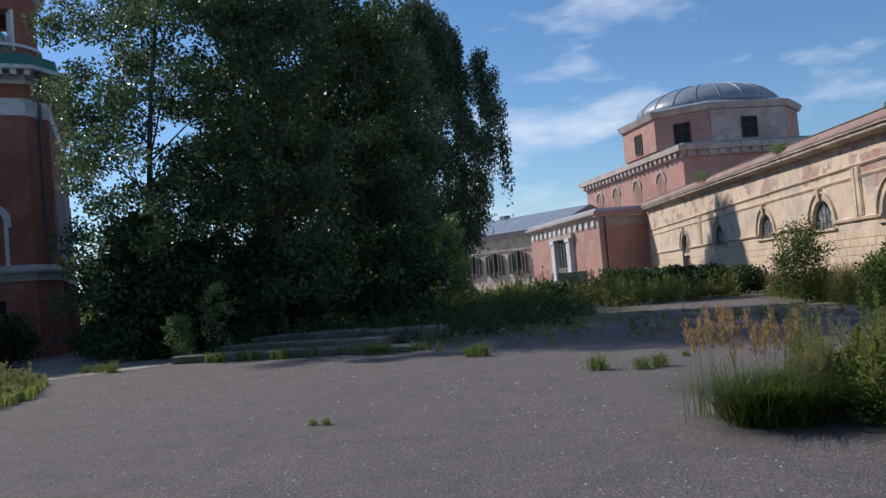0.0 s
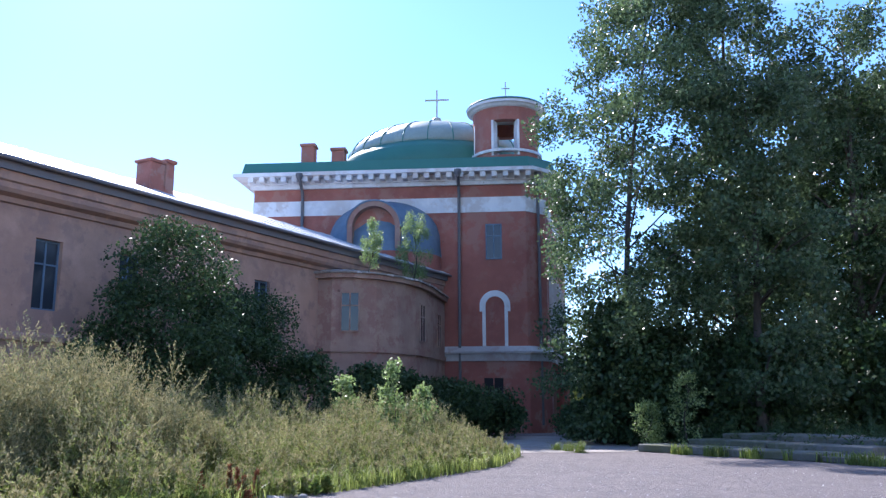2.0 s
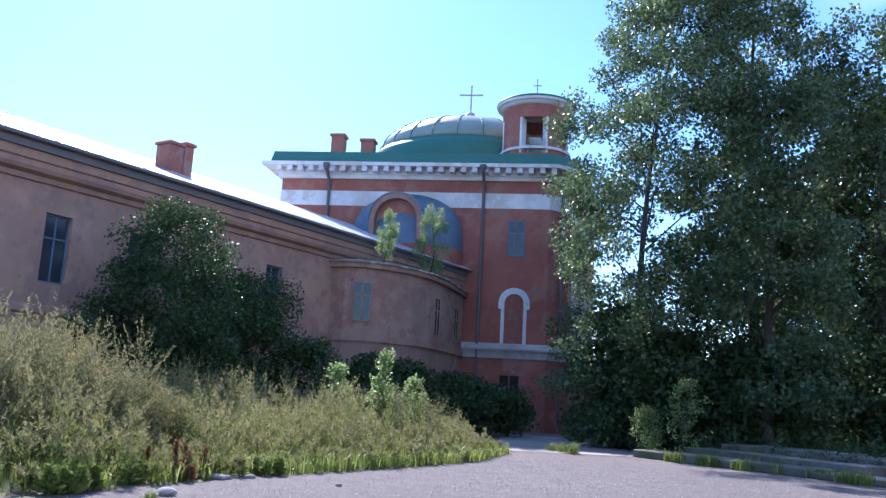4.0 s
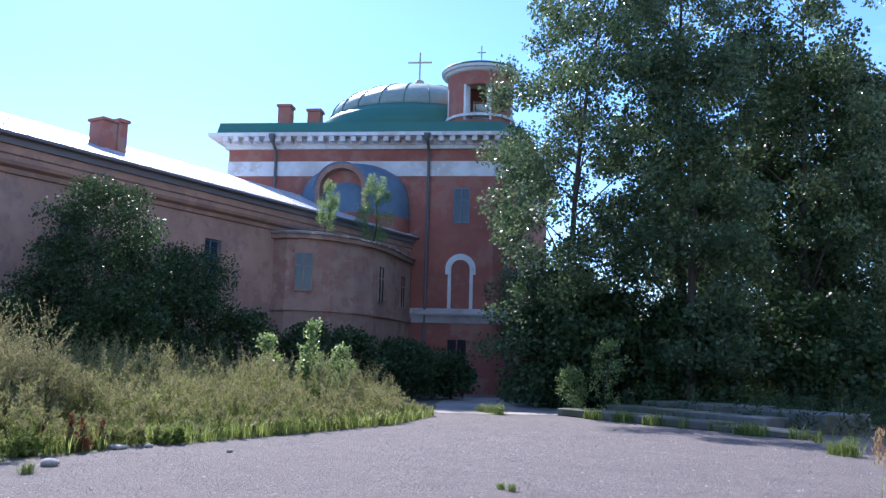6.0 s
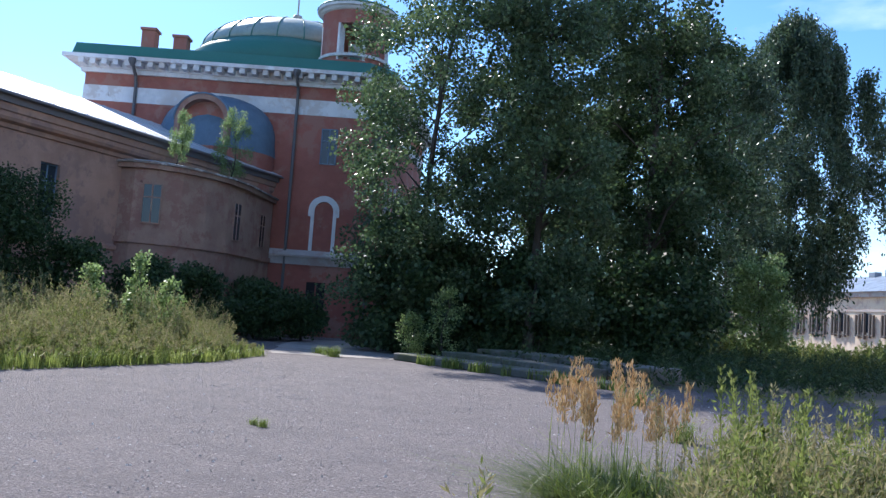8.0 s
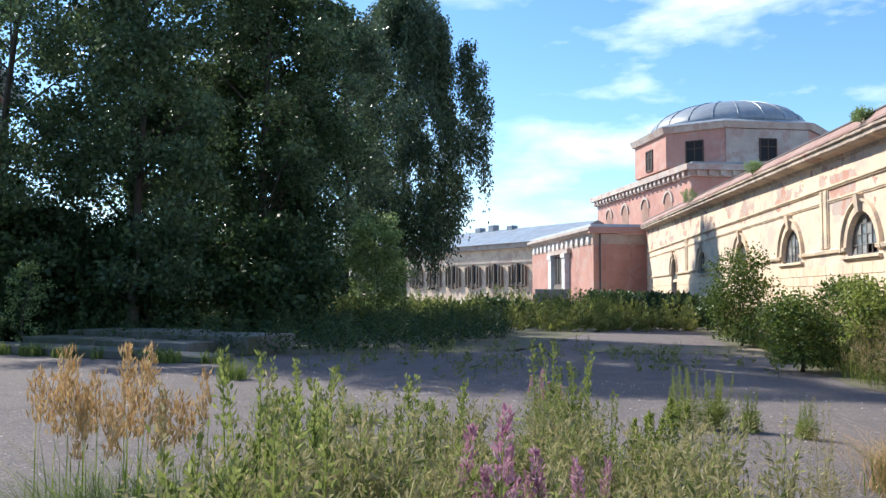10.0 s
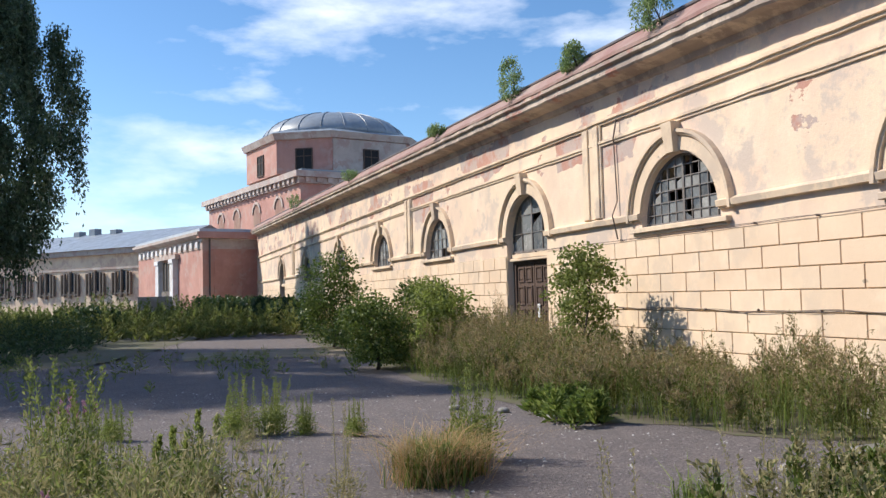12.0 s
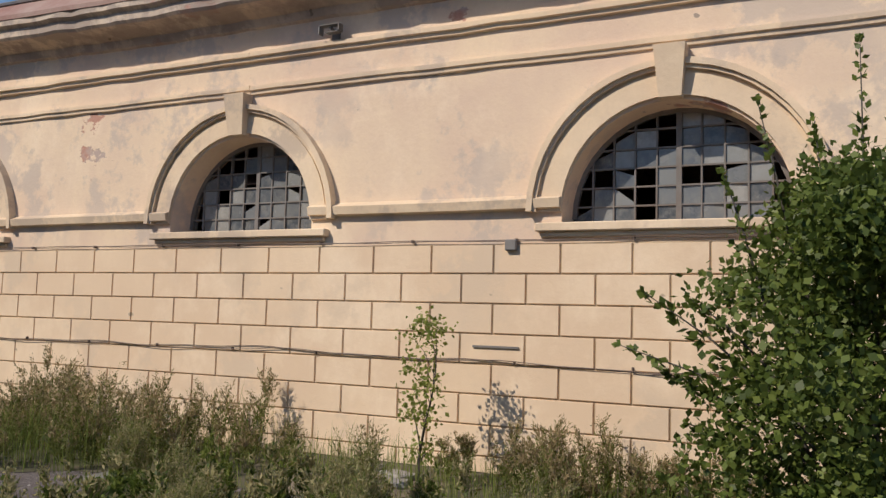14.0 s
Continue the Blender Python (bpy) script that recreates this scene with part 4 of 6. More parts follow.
def framed_window(parent, x, z0, z1, w, y=0.0, mat=M_DARK_GLASS, fr=M_BLUE_METAL):
    wd = part("window", boxes((x - w / 2, x + w / 2, y - 0.02, y, z0, z1)), mat, parent)
    part("window_frame", boxes((x - w / 2 - 0.06, x - w / 2, y - 0.05, y, z0 - 0.06, z1 + 0.06), (x + w / 2, x + w / 2 + 0.06, y - 0.05, y, z0 - 0.06, z1 + 0.06), (x - w / 2, x + w / 2, y - 0.05, y, z1, z1 + 0.06), (x - w / 2, x + w / 2, y - 0.05, y, z0 - 0.06, z0), (x - 0.03, x + 0.03, y - 0.045, y - 0.02, z0, z1), (x - w / 2, x + w / 2, y - 0.045, y - 0.02, z0 + (z1 - z0) * 0.65, z0 + (z1 - z0) * 0.65 + 0.05)), fr, wd)
    return wd


framed_window(church, 1.86, 9.22, 11.05, 0.76)
# black sheet on the base wall for the unlit inside
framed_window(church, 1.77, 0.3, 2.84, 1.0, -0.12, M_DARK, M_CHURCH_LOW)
for k in range(4):
    y = 3.5 + k * 3.2
    sw = part("side_window", boxes((4.7, 4.76, y - 0.5, y + 0.5, 5.0, 8.2)), M_DARK_GLASS, church)
    part("surround", boxes((4.7, 4.84, y - 0.75, y - 0.5, 4.5, 8.5), (4.7, 4.84, y + 0.5, y + 0.75, 4.5, 8.5), (4.7, 4.84, y - 0.75, y + 0.75, 8.2, 8.5)), M_WHITE, sw)
# rounded metal hood over the apse, with a brick dormer arch on it
ap = bmesh.new()
AXC, AZ, AR = -4.1, 9.3, 3.1
rows = []
for i in range(17):
    t = math.pi * i / 16
    rows.append([ap.verts.new((AXC + AR * math.cos(t), -2.6 * math.sin(t) * math.cos(e), AZ + (AR + 0.05) * math.sin(e) * math.sin(t) ** 0.0 * max(0.02, math.sin(t) ** 0.6) if e else AZ)) for e in [math.pi / 2 * k / 8 for k in range(9)]])
for a, b in zip(rows, rows[1:]):
    for k in range(8):
        ap.faces.new((a[k], b[k], b[k + 1], a[k + 1]))
bmesh.ops.recalc_face_normals(ap, faces=ap.faces)
part("apse_roof", ap, M_BLUE_METAL, church, "blue-grey sheet metal half dome", True)
lun = bmesh.new()
arch_band(0.01, 3.13, -0.05, 0.0, 9.3, AXC, n=28, bm=lun)
part("lunette", lun, M_BLUE_METAL, church)
part("apse_wall", prism([(AXC + AR * math.cos(math.pi + math.pi * i / 16), -2.6 * abs(math.sin(math.pi * i / 16))) for i in range(17)], 0.0, 9.3), M_CHURCH, church)
DXC = -4.25
do = arch_band(1.12, 1.38, -2.75, -0.2, 10.5, DXC, n=24)
block(do, DXC - 1.38, DXC - 1.12, -2.75, -0.2, 9.4, 10.5), block(do, DXC + 1.12, DXC + 1.38, -2.75, -0.2, 9.4, 10.5)
dorm = part("dormer_arch", do, M_OCHRE_LOW, church, "faded brown dormer arch")
part("dormer_hood", arch_band(1.384, 1.46, -2.8, -0.2, 10.5, DXC, n=24), M_BLUE_METAL, dorm)
part("dormer_window", arch_band(0.01, 1.12, -2.2, -2.1, 10.5, DXC), M_BRICK, dorm)
part("dormer_pane", boxes((DXC - 1.12, DXC + 1.12, -2.2, -2.1, 9.4, 10.5)), M_BRICK, dorm)


bulb = empty("wall_lamp", church.matrix_basis @ pose(4.72, 2.0, 3.0), "small white globe lamp on the church corner", "lamp")
part("globe", lathe([(0.03, -0.13), (0.1, -0.09), (0.14, 0.0), (0.1, 0.09), (0.03, 0.13)], 14, 0.3, 0.0), M_WHITE, bulb, "", True)
part("bracket", tube([(0, 0, 0.1), (0.2, 0, 0.18), (0.3, 0, 0.12)], 0.018, 6), M_PIPE, bulb)

shed = empty("far_shed", pose(-33.0, 84.0, 0, 0, 0, 20), "small pale outbuilding far behind the church", "building")
part("wall", boxes((-5, 6, 0, 6, 0, 4.0)), M_WHITE, shed)
part("roof", frustum([(-5.5, -0.5), (6.5, -0.5), (6.5, 6.5), (-5.5, 6.5)], [(-5.5, 2.9), (6.5, 2.9), (6.5, 3.1), (-5.5, 3.1)], 4.0, 5.6), M_GREY_ROOF, shed)
for x in (-3.0, 0.5, 4.0):
    framed_window(shed, x, 1.4, 2.8, 1.1)


# ---- the low building beside the church ----
low = empty("side_building", pose(-25.3, 23.0, 0, 0, 0, 97.0), "ochre plaster side building under a zinc roof", "building")
# local x runs towards the church, local y into the building
part("wall", wall_with_openings(48.0, 7.6, 0.6, [(-10.75, 0.45, 4.28, 6.38, False), (-1.3, 0.45, 4.3, 6.33, False), (-7.73, 0.45, 4.28, 6.35, False), (-18.0, 0.5, 4.05, 5.9, False), (-23.5, 0.5, 4.05, 5.9, False)], x0=-34.0), M_OCHRE, low)
part("back_wall", boxes((-34, 14, 10.4, 11.0, 0, 7.6)), M_OCHRE, low)
part("end_wall", boxes((-34.0, -33.4, 0.6, 10.4, 0, 7.6)), M_OCHRE, low)
for X, z0, z1 in ((-10.75, 4.28, 6.38), (-1.3, 4.3, 6.33), (-7.73, 4.28, 6.35), (-18.0, 4.05, 5.9), (-23.5, 4.05, 5.9)):
    framed_window(low, X, z0 + 0.06, z1 - 0.06, 0.78, 0.2)
part("string", strip_profile([(0.0, 3.3), (-0.12, 3.36), (-0.12, 3.5), (0.0, 3.6)], -34, 3.0), M_OCHRE, low)
part("cornice", strip_profile([(0.0, 7.2), (-0.1, 7.23), (-0.12, 7.38), (-0.35, 7.45), (-0.42, 7.56), (-0.42, 7.72), (-0.5, 7.76), (-0.5, 8.02), (0.0, 8.04)], -34.2, 13), M_OCHRE, low)
part("fascia", boxes((-34.3, 13, -0.62, -0.42, 8.02, 8.3)), M_FASCIA, low)
rb = bmesh.new()
rv = [rb.verts.new(p) for p in ((-34.4, -0.72, 8.3), (13, -0.72, 8.3), (13, 5.4, 10.6), (-34.4, 5.4, 10.6), (-34.4, 11.4, 8.3), (13, 11.4, 8.3), (-34.4, -0.72, 8.4), (13, -0.72, 8.4), (13, 5.4, 10.7), (-34.4, 5.4, 10.7), (-34.4, 11.4, 8.4), (13, 11.4, 8.4))]
for q in ((6, 7, 8, 9), (9, 8, 11, 10), (0, 3, 2, 1), (3, 4, 5, 2), (0, 1, 7, 6), (4, 10, 11, 5), (0, 6, 9, 3), (3, 9, 10, 4), (1, 2, 8, 7), (2, 5, 11, 8)):
    rb.faces.new([rv[i] for i in q])
roof_low = part("roof", rb, M_ROOF_BRIGHT, low, "pale zinc standing seam roof")
for i in range(30):
    x = -34 + i * 1.6
    part("seam", tube([(x, -0.7, 8.42), (x, 5.3, 10.68)], 0.022, 4), M_ROOF_BRIGHT, roof_low)
part("gutter", tube([(-34.4, -0.78, 8.3), (13, -0.78, 8.3)], 0.06, 8), M_FASCIA, low)
lc = part("chimney", boxes((-5.4, -4.7, 2.0, 2.8, 8.6, 10.5), (-4.67, -4.2, 2.02, 2.78, 8.6, 10.62), bevel=0.04), M_BRICK, low, "weathered brick chimney of two joined stacks")
part("chimney_cap", boxes((-5.47, -4.67, 1.93, 2.87, 10.5, 10.62), (-4.69, -4.13, 1.95, 2.85, 10.62, 10.76), bevel=0.04), M_BRICK, lc)

annex = empty("curved_annex", pose(0, 0, 0), "curved ochre annex with a flaking pale roof", "building")
CURVE = [(-25.75, 25.2), (-24.9, 25.4), (-24.2, 26.0), (-23.75, 27.0), (-23.6, 28.3), (-23.8, 29.8), (-24.4, 31.5), (-25.3, 33.4), (-26.2, 35.4)]
INNER = [(-29.5, 35.0), (-28.2, 26.0)]
part("wall", prism(CURVE + INNER, 0, 6.85), M_OCHRE_LOW, annex)
def pushed(d):
    c = Vector((-27.5, 30.0))
    return [tuple(Vector(p) + (Vector(p) - c).normalized() * d) for p in CURVE] + INNER
part("cornice", prism(pushed(0.22), 6.85, 7.05), M_OCHRE_LOW, annex)
part("roof", frustum(pushed(0.32), [(x * 0.4 - 28.6 * 0.6, y * 0.55 + 29.5 * 0.45) for x, y in CURVE] + INNER, 7.134, 7.75), M_ROOF_BRIGHT, annex, "pale flaking sheet roof")
part("string", prism(pushed(0.1), 3.7, 3.95), M_OCHRE_LOW, annex)
part("roof_edge", prism(pushed(0.34), 7.05, 7.13), M_ROOF_EDGE, annex, "flaking roof edge, whitish where paint is left")
for (xa, ya), (xb, yb), f0, z0, z1, w in ((CURVE[1], CURVE[2], 0.85, 4.6, 6.2, 0.7), (CURVE[5], CURVE[6], 0.55, 4.4, 6.1, 0.65), (CURVE[7], CURVE[8], 0.3, 4.4, 6.0, 0.75)):
    m = pose(xa + (xb - xa) * f0, ya + (yb - ya) * f0, 0, 0, 0, math.degrees(math.atan2(yb - ya, xb - xa)))
    wd = framed_window(annex, 0, z0, z1, w, -0.01, M_DARK_GLASS, M_OCHRE_LOW)
    wd.matrix_basis = m


# ---- the stepped slab before the trees ----
slab = empty("stepped_slab", pose(-11.3, 25.4, 0, 0, 0, -19), "low stepped platform of old concrete slabs", "platform")
for k, (x0, x1, y0, y1, z0, z1) in enumerate(((0, 3.1, 0, 1.2, 0, 0.24), (3.15, 6.2, 0.03, 1.2, 0, 0.22), (6.25, 8.6, 0.0, 1.2, 0, 0.16), (1.0, 3.8, 1.25, 2.4, 0, 0.4), (3.85, 7.0, 1.25, 2.4, 0, 0.37), (1.4, 5.0, 2.45, 4.6, 0, 0.55), (5.05, 8.0, 2.45, 4.6, 0, 0.5))):
    part("slab", boxes((x0, x1, y0, y1, z0, z1), bevel=0.025), M_SLAB, slab)


# ---- plants ----
def quads(name, v, material):
    """A mesh of loose quads from an array of n x 4 x 3 places."""
    v = np.asarray(v, np.float32).reshape(-1, 4, 3)
    n = len(v)
    me = bpy.data.meshes.new(name)
    me.vertices.add(4 * n)
    me.vertices.foreach_set("co", v.ravel())
    me.loops.add(4 * n)
    me.loops.foreach_set("vertex_index", np.arange(4 * n, dtype=np.int32))
    me.polygons.add(n)
    me.polygons.foreach_set("loop_start", np.arange(0, 4 * n, 4, dtype=np.int32))
    me.polygons.foreach_set("loop_total", np.full(n, 4, np.int32))
    me.materials.append(material)
    me.update(calc_edges=True)
    me.validate()
    return me


def unit(a):
    return a / np.maximum(np.linalg.norm(a, axis=-1, keepdims=True), 1e-6)


def leaf_quads(rng, at, along, length, width):
    """Pointed leaves: a kite at each place, lying along a direction."""
    side = unit(np.cross(along, unit(rng.normal(size=at.shape))))
    length, width = np.broadcast_to(length, (len(at),))[:, None], np.broadcast_to(width, (len(at),))[:, None]
    mid = at + along * length * 0.45
    return np.stack([at, mid + side * width * 0.5, at + along * length, mid - side * width * 0.5], 1)


def crown_places(rng, clumps, per, spread, droop):
    c = np.repeat(clumps, per, 0)
    d = rng.normal(size=c.shape)
    d = unit(d) * (rng.random((len(c), 1)) ** 0.45) * spread
    d[:, 2] *= 0.75
    if droop:
        d[:, 2] -= np.abs(rng.normal(0, droop, len(c)))
        d[:, :2] *= 0.6
    return c + d


def tree(name, x, y, height, radius, low, clumps, per, leaf, material, seed, label, spread=0.9, droop=0.0, trunk=0.22, lean=(0, 0), shape=0.8, category="tree", group="", z=0.0, limbs=16):
    """A tapered trunk, limbs to the clumps, and a crown of single leaves."""
    rng = np.random.default_rng(seed)
    t = empty(name, pose(x, y, z), label, category, group)
    pts = [(lean[0] * k * k + 0.12 * math.sin(5 * k + seed), lean[1] * k * k + 0.1 * math.cos(4 * k + seed), height * 0.93 * k) for k in [i / 9 for i in range(10)]]
    tr = tube(pts, 0, 9, taper=[trunk * (1 - 0.88 * i / 9) + (trunk * 0.35 if i == 0 else 0) for i in range(10)])
    h = rng.random(clumps) ** 0.85
    a = rng.random(clumps) * 2 * np.pi
    prof = np.sin(np.pi * (0.10 + 0.86 * h)) ** shape
    r = radius * prof * np.sqrt(rng.uniform(0.12, 1.0, clumps))
    r = r * (0.9 + 0.24 * np.sin(3 * a + seed + 6 * h) * np.sin(9 * h + 1.7 * seed))
    c = np.stack([r * np.cos(a) + lean[0] * h, r * np.sin(a) + lean[1] * h, low + (height - low) * h], 1)
    for k in range(min(limbs, clumps)):
        p = Vector(c[k])
        s = max(0.2, p.z - 0.55 * math.hypot(p.x, p.y) - 0.3)
        f = min(1.0, s / (height * 0.93)) * 9
        i = min(8, int(f))
        b = Vector(pts[i]).lerp(Vector(pts[i + 1]), f - i)
        m = b.lerp(p, 0.5) + Vector((0, 0, 0.12 * (p - b).length))
        w = trunk * 0.34 * (1 - 0.6 * s / height)
        part("limb", tube([b, m, p], 0, 5, taper=[w, w * 0.65, w * 0.2]), M_BARK, t)
    part("trunk", tr, M_BARK, t, "", True)
    at = crown_places(rng, c, per, spread, droop)
    at = at[at[:, 2] > 0.15]
    along = unit(rng.normal(size=at.shape) + (np.array([0, 0, -1.6]) if droop else np.array([0, 0, -0.25])))
    size = leaf * rng.uniform(0.6, 1.25, len(at))
    ob = new("crown", quads("crown", leaf_quads(rng, at, along, size, size * (0.45 if droop else 0.78)), material))
    ob.parent = t
    return t


def inside(poly, p):
    hit, n = False, len(poly)
    for i in range(n):
        (xa, ya), (xb, yb) = poly[i], poly[(i + 1) % n]
        if (ya > p[1]) != (yb > p[1]) and p[0] < (xb - xa) * (p[1] - ya) / (yb - ya) + xa:
            hit = not hit
    return hit


def scatter(rng, poly, n):
    xs, ys = [p[0] for p in poly], [p[1] for p in poly]
    got = []
    while len(got) < n:
        p = (rng.uniform(min(xs), max(xs)), rng.uniform(min(ys), max(ys)))
        if inside(poly, p):
            got.append(p)
    return np.array(got)


def weed_quads(rng, base, height, leaves, leaf, bush=0.16, plume=0.0):
    """Upright weeds: a thin stem, leaves getting smaller upwards, and a share of fine seed heads on top."""
    n = len(base)
    lean = rng.normal(0, 0.10, (n, 3))
    lean[:, 2] = 1
    stem = unit(lean) * height[:, None]
    b3 = np.concatenate([base, np.zeros((n, 1))], 1) if base.shape[1] == 2 else base
    out = []
    for ax in ((1, 0, 0), (0, 1, 0)):
        w = np.array(ax) * 0.006
        out.append(np.stack([b3 - w, b3 + w, b3 + stem + w * 0.3, b3 + stem - w * 0.3], 1))
    k = np.repeat(np.arange(n), leaves)
    s = rng.random(len(k)) ** 0.8 * (1 - plume)
    rad = unit(np.concatenate([rng.normal(size=(len(k), 2)), np.zeros((len(k), 1))], 1))
    at = b3[k] + stem[k] * s[:, None] + rad * (rng.random(len(k)) * bush * (1.1 - s) * height[k])[:, None]
    along = unit(rad + np.array([0, 0, 0.7]) + rng.normal(0, 0.35, at.shape))
    size = leaf * (1.25 - 0.8 * s) * rng.uniform(0.6, 1.3, len(k))
    out.append(leaf_quads(rng, at, along, size, size * 0.28))
    green = np.concatenate(out)
    heads = None
    if plume:
        m = int(leaves * 0.6)
        k = np.repeat(np.arange(n), m)
        s = 1 - plume + rng.random(len(k)) * plume * 1.12
        rad = unit(np.concatenate([rng.normal(size=(len(k), 2)), np.zeros((len(k), 1))], 1))
        at = b3[k] + stem[k] * s[:, None] + rad * (rng.random(len(k)) * 0.10 * (1.25 - s) * 3 * height[k] * bush)[:, None]
        along = unit(rad * 0.5 + np.array([0, 0, 1.0]) + rng.normal(0, 0.25, at.shape))
        heads = leaf_quads(rng, at, along, leaf * 0.55 * rng.uniform(0.6, 1.2, len(k)), leaf * 0.2)
    return green, heads


def branched_quads(rng, base, height, branches=9, per=24, leaf=0.07, plume=0.45, slim=0.22):
    """Branching weeds: a stem, side shoots rising from it, narrow leaves along each shoot, seed heads on the upper ends."""
    n = len(base)
    b3 = np.concatenate([base, np.zeros((n, 1))], 1)
    lean = rng.normal(0, 0.12, (n, 3))
    lean[:, 2] = 1
    stem = unit(lean) * height[:, None]
    k = np.repeat(np.arange(n), branches)
    s0 = rng.uniform(0.03, 0.82, len(k))
    turn = rng.random(len(k)) * 2 * np.pi
    rise = rng.uniform(1.2, 3.2, len(k))
    way = unit(np.stack([np.cos(turn), np.sin(turn), rise], 1))
    span = height[k] * (0.62 - 0.42 * s0) * rng.uniform(0.7, 1.15, len(k))
    foot = b3[k] + stem[k] * s0[:, None]
    out = [np.stack([b3 - w, b3 + w, b3 + stem + w * 0.3, b3 + stem - w * 0.3], 1) for w in (np.array((0.004, 0, 0)), np.array((0, 0.004, 0)))]
    w = np.cross(way, (0.2, 0.3, 0.9)) * 0.0022
    out.append(np.stack([foot - w, foot + w, foot + way * span[:, None] + w * 0.4, foot + way * span[:, None] - w * 0.4], 1))
    q = np.repeat(np.arange(len(k)), per)
    u = rng.random(len(q)) ** 0.75
    at = foot[q] + way[q] * (span[q] * u)[:, None] + rng.normal(0, 0.012, (len(q), 3))
    at[:, 2] = np.maximum(at[:, 2], 0.01)
    along = unit(way[q] + rng.normal(0, 0.55, at.shape))
    size = leaf * rng.uniform(0.5, 1.25, len(q)) * (1.15 - 0.5 * u)
    leaves = leaf_quads(rng, at, along, size, size * slim)
    head = (s0[q] + (1 - s0[q]) * u > 1 - plume) & (rng.random(len(q)) < 0.75)
    return np.concatenate(out + [leaves[~head]]), leaves[head]


def blade_quads(rng, base, height, width=0.012, bend=0.45):
    """Grass blades: two quads each, bending over."""
    n = len(base)
    b3 = np.concatenate([base, np.zeros((n, 1))], 1) if base.shape[1] == 2 else base
    d = unit(np.concatenate([rng.normal(size=(n, 2)), np.zeros((n, 1))], 1))
    side = np.stack([-d[:, 1], d[:, 0], np.zeros(n)], 1) * width * 0.5
    h = height[:, None]
    up = np.array([0, 0, 1.0])
    m = b3 + up * h * 0.6 + d * h * bend * 0.3 * rng.random((n, 1))
    e = b3 + up * h * rng.uniform(0.75, 1.0, (n, 1)) + d * h * bend * rng.random((n, 1))
    return np.concatenate([np.stack([b3 - side, b3 + side, m + side * 0.8, m - side * 0.8], 1), np.stack([m - side * 0.8, m + side * 0.8, e + side * 0.1, e - side * 0.1], 1)])


def stuff(name, v, material, label, category="plants"):
    ob = new(name, quads(name, v, material))
    return tagged(ob, label, category, kind="stuff")


rng = np.random.default_rng(11)

# tall weeds on the soil by the side building
LEFT_FRONT = [(-9.8, 5.6), (-10.7, 9.0), (-11.0, 12.5), (-11.7, 17.5), (-13.5, 21.3), (-17.5, 23.5), (-21.5, 23.0), (-19.0, 6.0), (-17.3, 0.0), (-10.3, 1.0)]
p = scatter(rng, LEFT_FRONT, 2500)
edge = np.array([min(math.hypot(px - qx, py - qy) for qx, qy in ((-9.8, 5.6), (-10.7, 9.0), (-10.9, 11), (-11.0, 12.5), (-11.3, 15), (-11.7, 17.5), (-12.6, 19.5), (-13.5, 21.3))) for px, py in p])
lump = np.array([noise.noise((px * 0.6, py * 0.6, 1.7)) for px, py in p])
h = np.clip(0.30 + 0.34 * edge, 0.34, 1.25) * rng.uniform(0.55, 1.25, len(p)) * (1 + 0.8 * lump)
back = np.clip((-14.5 - p[:, 0]) / 3.0, 0, 1) * np.clip((20.0 - p[:, 1]) / 6, 0, 1)
h += back * rng.uniform(0.1, 0.6, len(p))
g, heads = branched_quads(rng, p, h, 8, 24, 0.085, 0.28, 0.27)
stuff("weeds", g, M_WEED, "tall grey-green weeds on soil beside the yard")
stuff("weed_seed_heads", heads, M_PLUME, "pale dry seed heads of tall weeds")
p = scatter(rng, LEFT_FRONT, 15000)
thick = np.array([noise.noise((px * 0.5, py * 0.5, 6.2)) for px, py in p])
stuff("grass", blade_quads(rng, p, rng.uniform(0.15, 0.5, len(p)) * (1 + 0.7 * thick), 0.014), M_GRASS, "yellow-green grass among tall weeds", "grass")
p = scatter(rng, [(-9.6, 5.2), (-10.5, 9.0), (-10.8, 12.5), (-11.5, 17.5), (-13.3, 21.5), (-14.2, 21.4), (-12.6, 17.5), (-11.9, 12.5), (-11.6, 9.0), (-11.0, 5.0)], 7000)
p = p[[noise.noise((px * 0.7, py * 0.7, 2.4)) > -0.2 for px, py in p]]
stuff("grass", blade_quads(rng, p, rng.uniform(0.12, 0.42, len(p)), 0.018, 0.8), M_SAPLING, "bright yellow-green grass at the edge of asphalt", "grass")
# a bank of head-high mugwort at the near end of the bed
MUGWORT = [(-12.0, 4.6), (-12.3, 8.2), (-13.6, 10.8), (-16.8, 11.2), (-17.6, 3.0), (-12.6, 2.6)]
p = scatter(rng, MUGWORT, 420)
rim = np.clip((-11.6 - p[:, 0]) / 1.6, 0.35, 1.0) * np.clip((11.6 - p[:, 1]) / 3.0, 0.35, 1.0)
h = 2.45 * rim * rng.uniform(0.72, 1.1, len(p)) * (1 + 0.3 * np.array([noise.noise((px * 0.9, py * 0.9, 3.1)) for px, py in p]))
g, heads = branched_quads(rng, p, h, 20, 34, 0.085, 0.25, 0.27)
stuff("mugwort", g, M_MUGWORT, "head-high grey-green mugwort beside the yard")
stuff("mugwort_seed_heads", heads, M_PLUME, "dusty seed heads of head-high mugwort")

# weeds along the yellow wall
RIGHT_FRONT = [(14.3, -4.0), (14.3, 40.0), (12.2, 40.0), (11.2, 30.0), (10.4, 19.5), (10.5, 14.2), (11.6, 11.6), (12.4, 9.4), (12.3, 4.0), (12.6, -4.0)]
